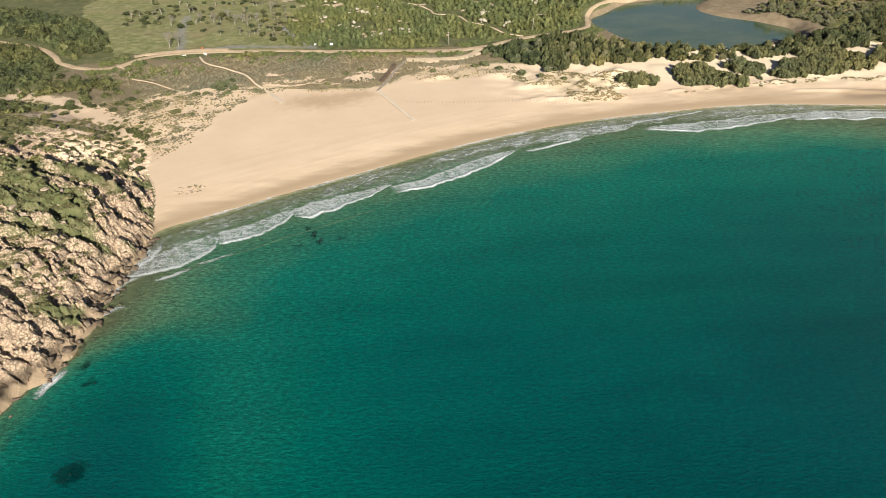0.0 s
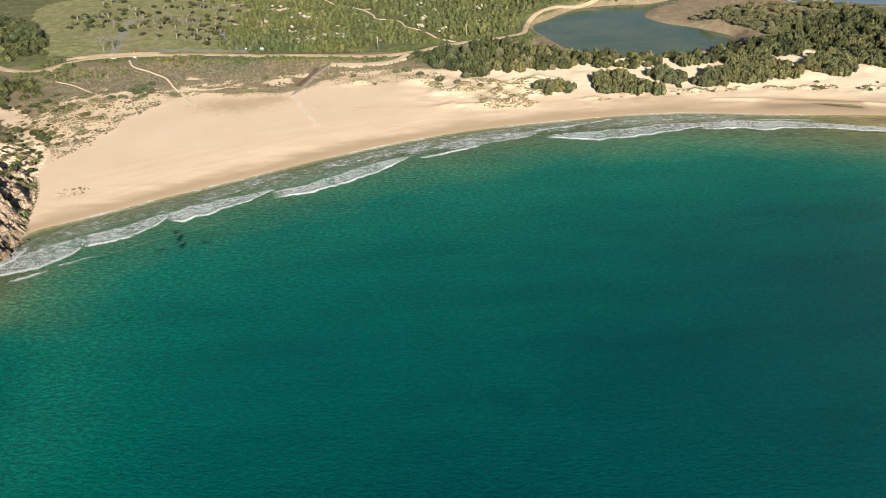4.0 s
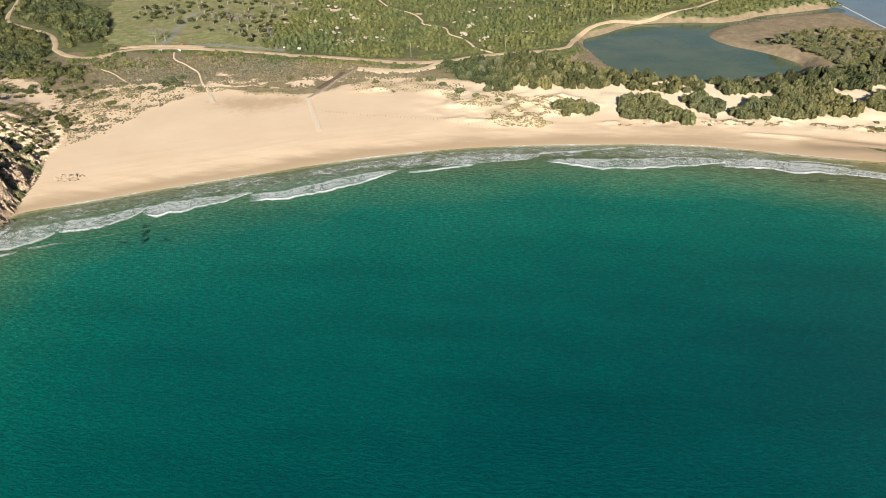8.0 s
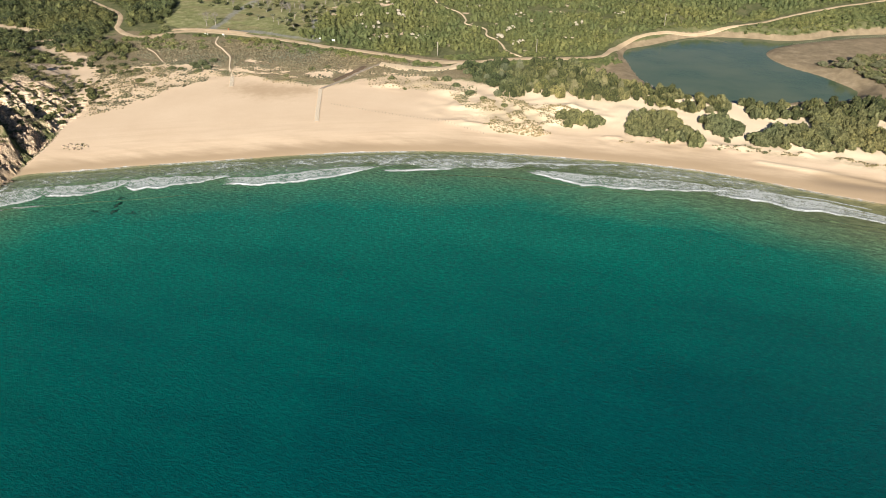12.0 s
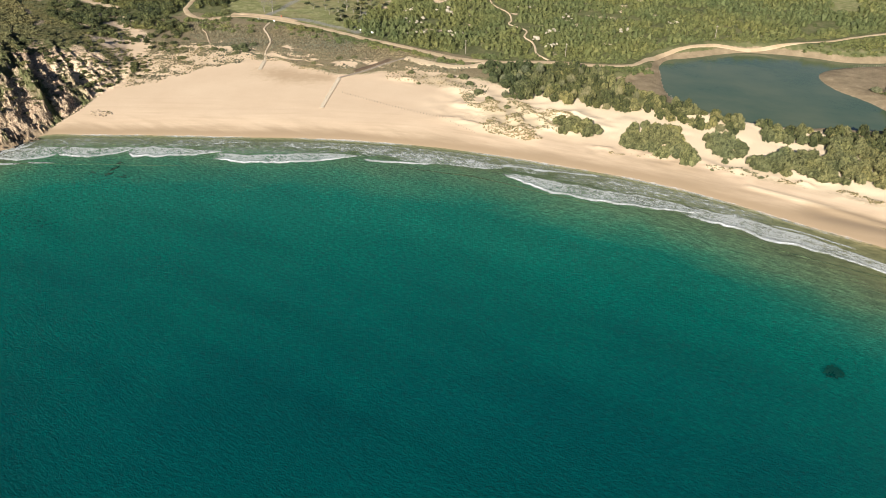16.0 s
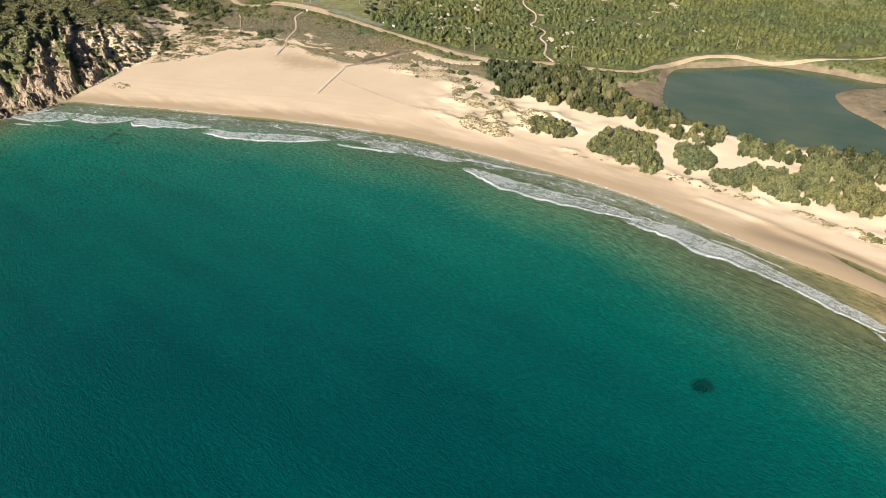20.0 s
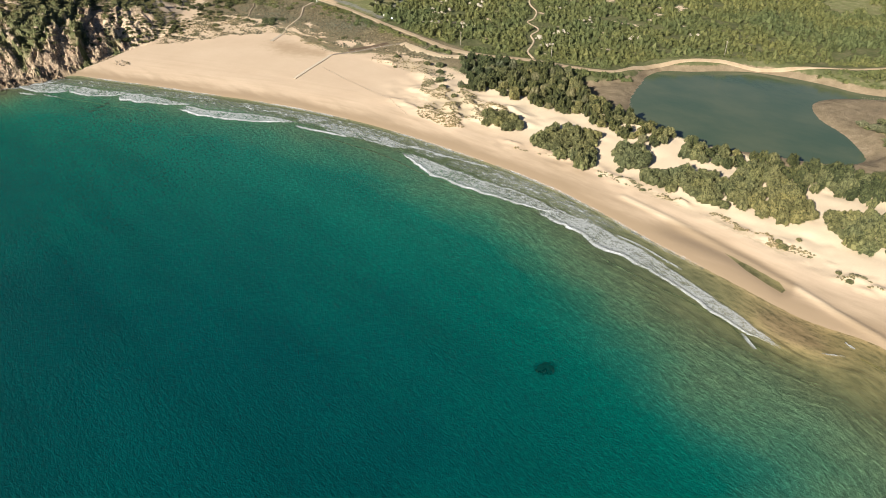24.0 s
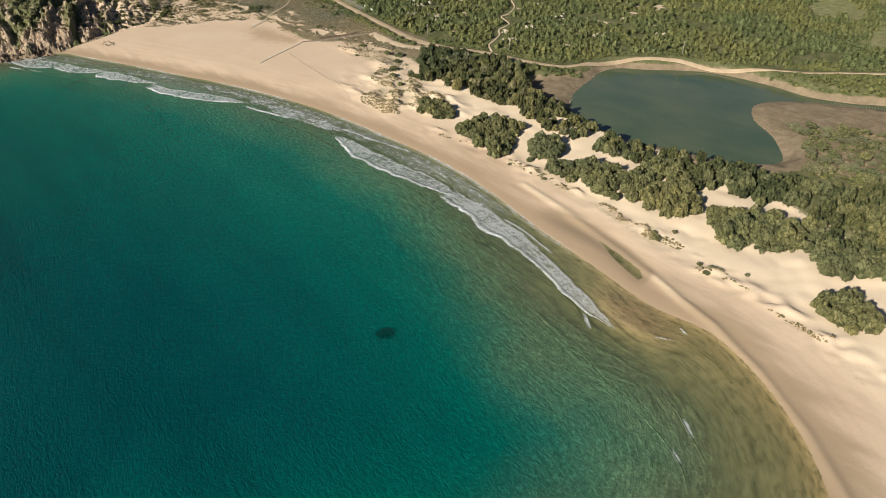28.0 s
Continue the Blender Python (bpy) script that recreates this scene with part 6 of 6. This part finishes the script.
# pale stones that break through the macchia
PALE_ROCK = plain_material("pale_stone", (0.30, 0.26, 0.19), (0.46, 0.41, 0.32), 1.4, 0.92, 0.8, 0.2)
STONES = [boulder_mesh(540 + i, PALE_ROCK) for i in range(4)]
for x, y, n, reach in [(31, 345, 7, 5), (55, 315, 8, 4), (62, 297, 6, 3), (52, 337, 9, 5), (5, 290, 9, 6), (-7, 302, 8, 6), (18, 295, 8, 4), (-13, 344, 8, 6), (-17, 319, 7, 5), (1, 326, 9, 6), (84, 330, 5, 4), (53, 303, 4, 3), (100, 352, 5, 4)]:
    for _ in range(n):
        boulder(x + rng.normal() * reach * 0.5, y + rng.normal() * reach * 0.45, rng.uniform(0.7, 1.6), STONES, "pale weathered stone among evergreen scrub", "pale stones in the macchia", -0.45)


# ---- boardwalks, fences, boards ----
def box(bm, sx, sy, sz, m):
    r = bmesh.ops.create_cube(bm, size=1, matrix=m @ Matrix.Diagonal((sx, sy, sz, 1)))
    return r["verts"]


def beam(bm, a, b, w, h):
    a, b = Vector(a), Vector(b)
    d = b - a
    box(bm, d.length, w, h, Matrix.Translation((a + b) / 2) @ d.to_track_quat("X", "Z").to_matrix().to_4x4())


POST = bmesh.new()
bmesh.ops.create_cone(POST, segments=8, radius1=0.05, radius2=0.045, depth=1.1, cap_ends=True, matrix=Matrix.Translation((0, 0, 0.45)))
post_mesh = bpy.data.meshes.new("post")
POST.to_mesh(post_mesh)
POST.free()
post_mesh.materials.append(WOOD)
old_post = post_mesh.copy()
old_post.materials.clear()
old_post.materials.append(OLD_POST)


def boardwalk(line, width, label, rails=False, mat=WOOD):
    """Planks on bearers along a line of places, with posts beside."""
    line = [Vector((x, y, float(height_at(x, y)[0]) + 0.2)) for x, y in line]
    ob = new("boardwalk")
    ob.matrix_world = Matrix.Translation(line[0])
    tagged(ob, label, "boardwalk")
    deck, left, right, rail = bmesh.new(), bmesh.new(), bmesh.new(), bmesh.new()
    for a, b in zip(line[:-1], line[1:]):
        d = b - a
        side = Vector((-d.y, d.x, 0)).normalized()
        n = max(2, int(d.length / 0.24))
        turn = d.to_track_quat("X", "Z").to_matrix().to_4x4()
        for i in range(n):
            box(deck, 0.19, width, 0.05, Matrix.Translation(a + d * ((i + 0.5) / n) - line[0]) @ turn)
        for bm, s in ((left, 1), (right, -1)):
            o = side * s * (width / 2 - 0.1) - line[0] - Vector((0, 0, 0.13))
            beam(bm, a + o, b + o, 0.12, 0.2)
        m = max(2, int(d.length / 3.0))
        for i in range(m + 1):
            for s in (1, -1):
                p = a + d * (i / m) + side * s * (width / 2 + 0.09) - line[0]
                part("post", post_mesh, ob, at=Matrix.Translation(p - Vector((0, 0, 0.2))) @ Matrix.Diagonal((1, 1, 0.5, 1)))
        if rails:
            for s in (1, -1):
                o = side * s * (width / 2 + 0.09) - line[0] + Vector((0, 0, 0.72))
                beam(rail, a + o, b + o, 0.10, 0.08)
    part_bm("deck", deck, mat, ob, "grey weathered planks", smooth=False)
    part_bm("bearer", left, mat, ob, smooth=False)
    part_bm("bearer", right, mat, ob, smooth=False)
    if rails:
        part_bm("handrail", rail, WOOD, ob, smooth=False)
    else:
        rail.free()
    return ob


boardwalk([(16.5, 259), (11.5, 250), (8, 240), (3.6, 230.5)], 0.9, "dark weathered wooden boardwalk over heath and dune", mat=OLD_POST)
boardwalk([(3.6, 230.5), (7.2, 221.8), (10.6, 213.3), (14.2, 204.7)], 1.3, "weathered wooden boardwalk laid across beach sand")
boardwalk([(-33.5, 232.5), (-31, 228), (-28.6, 223.6)], 1.3, "short wooden boardwalk at a path's end")


def post_fence(line, gap, label, rail=True, tall=1.0):
    p = np.array(line, float)
    ob = thing("fence", p[0][0], p[0][1], None, label, "fence")
    base = ob.matrix_world.translation
    seg = np.linalg.norm(np.diff(p, axis=0), axis=1)
    for (a, b), n in zip(zip(p[:-1], p[1:]), np.maximum(1, (seg / gap).astype(int))):
        last = None
        for i in range(n):
            x, y = a + (b - a) * i / n
            z = float(height_at(x, y)[0])
            here = Vector((x, y, z)) - base
            part("post", old_post, ob, at=Matrix.Translation(here) @ pose(0, 0, 0, rng.uniform(-4, 4), rng.uniform(-4, 4), 0) @ Matrix.Diagonal((1, 1, tall, 1)))
            if rail and last is not None:
                bm = bmesh.new()
                beam(bm, last + Vector((0, 0, 0.8)), here + Vector((0, 0, 0.8)), 0.05, 0.05)
                part_bm("rail", bm, WOOD, ob, smooth=False)
            last = here
    return ob


post_fence([(173, 334), (184.6, 341.6), (195, 347.6), (206.6, 353.8), (218.6, 359.3)], 0.9, "row of pale wooden posts along a muddy channel", False)
post_fence([(13, 219), (30, 217), (44, 216), (55, 215.5), (70, 210.5)], 1.2, "low post line guarding the dune foot", False, 0.55)
post_fence([(105.3, 295.6), (109.5, 296.2), (112.8, 287.5), (115.5, 278.2), (116.3, 273.9), (119.2, 269.1)], 0.9, "low line of stakes round a mud flat", False, 0.6)
post_fence([(124, 344.6), (140, 352), (156, 362)], 3.0, "sparse wooden posts beside the dirt road", False)


def board(x, y, w, h, turn, label, mat=WHITE_PAINT):
    ob = thing("notice_board", x, y, None, label, "sign", "boards by the road")
    ob.matrix_world = ob.matrix_world @ pose(0, 0, 0, 0, 0, turn)
    for s in (-1, 1):
        bm = bmesh.new()
        box(bm, 0.08, 0.08, h + 0.9, pose(s * w * 0.42, 0, (h + 0.9) / 2 - 0.2))
        part_bm("post", bm, WOOD, ob, smooth=False)
    bm = bmesh.new()
    box(bm, w, 0.05, h, pose(0, -0.07, 0.6 + h / 2))
    bmesh.ops.bevel(bm, geom=list(bm.edges), offset=0.015, segments=1, affect="EDGES")
    part_bm("panel", bm, mat, ob, "white painted panel", smooth=False)
    return ob


board(-70, 272.5, 1.6, 0.6, 5, "white notice board on posts beside the road")
board(-62, 273.4, 1.2, 0.6, -20, "white notice board at the head of the beach path")
board(-19.5, 280, 0.8, 0.5, 0, "white board on the gravel verge")
board(-13, 279.2, 1.2, 0.7, 8, "white board on the gravel verge")


def bin_(x, y):
    ob = thing("litter_bin", x, y, None, "small orange plastic litter bin by the road", "bin")
    bm = bmesh.new()
    bmesh.ops.create_cone(bm, segments=14, radius1=0.28, radius2=0.34, depth=0.8, cap_ends=True, matrix=Matrix.Translation((0, 0, 0.4)))
    part_bm("body", bm, ORANGE, ob)
    bm = bmesh.new()
    bmesh.ops.create_cone(bm, segments=14, radius1=0.37, radius2=0.28, depth=0.12, cap_ends=True, matrix=Matrix.Translation((0, 0, 0.86)))
    part_bm("lid", bm, ORANGE, ob)


bin_(-64.5, 281.6)


def utility_pole(x, y, tall):
    ob = thing("utility_pole", x, y, None, "slim grey wooden pole beside the dirt road", "pole", "poles along the road")
    bm = bmesh.new()
    bmesh.ops.create_cone(bm, segments=10, radius1=0.15, radius2=0.10, depth=tall + 0.6, cap_ends=True, matrix=Matrix.Translation((0, 0, tall / 2 - 0.3)))
    part_bm("shaft", bm, PALE_BARK, ob)
    bm = bmesh.new()
    beam(bm, (-0.55, 0, tall - 0.35), (0.55, 0, tall - 0.35), 0.10, 0.12)
    part_bm("crossarm", bm, OLD_POST, ob, smooth=False)


for x, y, tall in [(34.4, 274.5, 5.5), (72, 286.5, 6.0), (120, 337, 6.0)]:
    utility_pole(x, y, tall)


def bare_tree(x, y, height, label, seed=5, depth=4):
    """A leafless tree: forks upon forks of thin grey branches."""
    ob = thing("bare_tree", x, y, None, label, "tree", "leafless trees")
    r = random.Random(seed)
    verts, faces = [], []

    def twig(p, d, length, radius, level, store):
        k = len(store[0])
        q = p + d * length
        side = d.orthogonal().normalized()
        other = d.cross(side)
        for c, rr in ((p, radius), (q, radius * 0.65)):
            for j in range(5):
                a = 2 * math.pi * j / 5
                store[0].append(tuple(c + (side * math.cos(a) + other * math.sin(a)) * rr))
        for j in range(5):
            store[1].append((k + j, k + (j + 1) % 5, k + 5 + (j + 1) % 5, k + 5 + j))
        if level:
            for _ in range(3):
                nd = (d + Vector((r.uniform(-0.8, 0.8), r.uniform(-0.8, 0.8), r.uniform(-0.1, 0.6)))).normalized()
                twig(q, nd, length * r.uniform(0.62, 0.82), radius * 0.6, level - 1, store)

    trunk = ([], [])
    twig(Vector((0, 0, -0.3)), Vector((0.05, 0, 1)).normalized(), height * 0.3, 0.22, 0, trunk)
    part("trunk", mesh_from("trunk", *trunk, PALE_BARK), ob)
    for _ in range(4):
        store = ([], [])
        twig(Vector((0.05, 0, height * 0.25)), Vector((r.uniform(-0.8, 0.8), r.uniform(-0.8, 0.8), 0.8)).normalized(), height * 0.26, 0.075, depth, store)
        part("branch", mesh_from("branch", *store, TWIG), ob)
    return ob


bare_tree(-78, 285.5, 6.5, "leafless grey tree beside the dirt lay-by")
bare_tree(-75, 288, 5.5, "leafless grey tree beside the dirt lay-by", 8)
pale_tree = bare_tree(-56, 315, 5.0, "thin leafless tree with a pale trunk in the meadow", 12, 3)
for x, y, turn, size in [(-60, 324, 70, 1.0), (-53, 318, 140, 0.9), (-50, 312, 200, 1.1), (-66, 320, 20, 0.95), (-72, 322, 260, 1.0), (-84, 318, 300, 1.05), (-46, 318, 90, 0.9), (-42, 334, 10, 1.1)]:
    copy_thing(pale_tree, pose(x, y, float(height_at(x, y)[0]), 4, 3, turn) @ Matrix.Diagonal((size, size, size, 1)))

# the dark gully with its stream bed beside the boardwalk
ribbon("gully", GULLY, 2.2, DARK_EARTH, "dark damp gully through the heath", seed=37, lift=0.16, category="gully")
POOL = np.array([(178, 209.2), (181, 209.6), (185, 209.2), (190, 207.8), (195, 205.6), (197.6, 203), (197.4, 201.6), (194, 202.4), (188, 204.4), (183, 207)])
pool = water_sheet("beach_pool", POOL, float(np.percentile(height_at((POOL[:, 0] + 189) / 2, (POOL[:, 1] + 206) / 2), 55)) + 0.05, SEA, "shallow olive pool behind the beach berm")
put_attribute(pool.data, "depth", np.full(len(pool.data.vertices), 0.5))
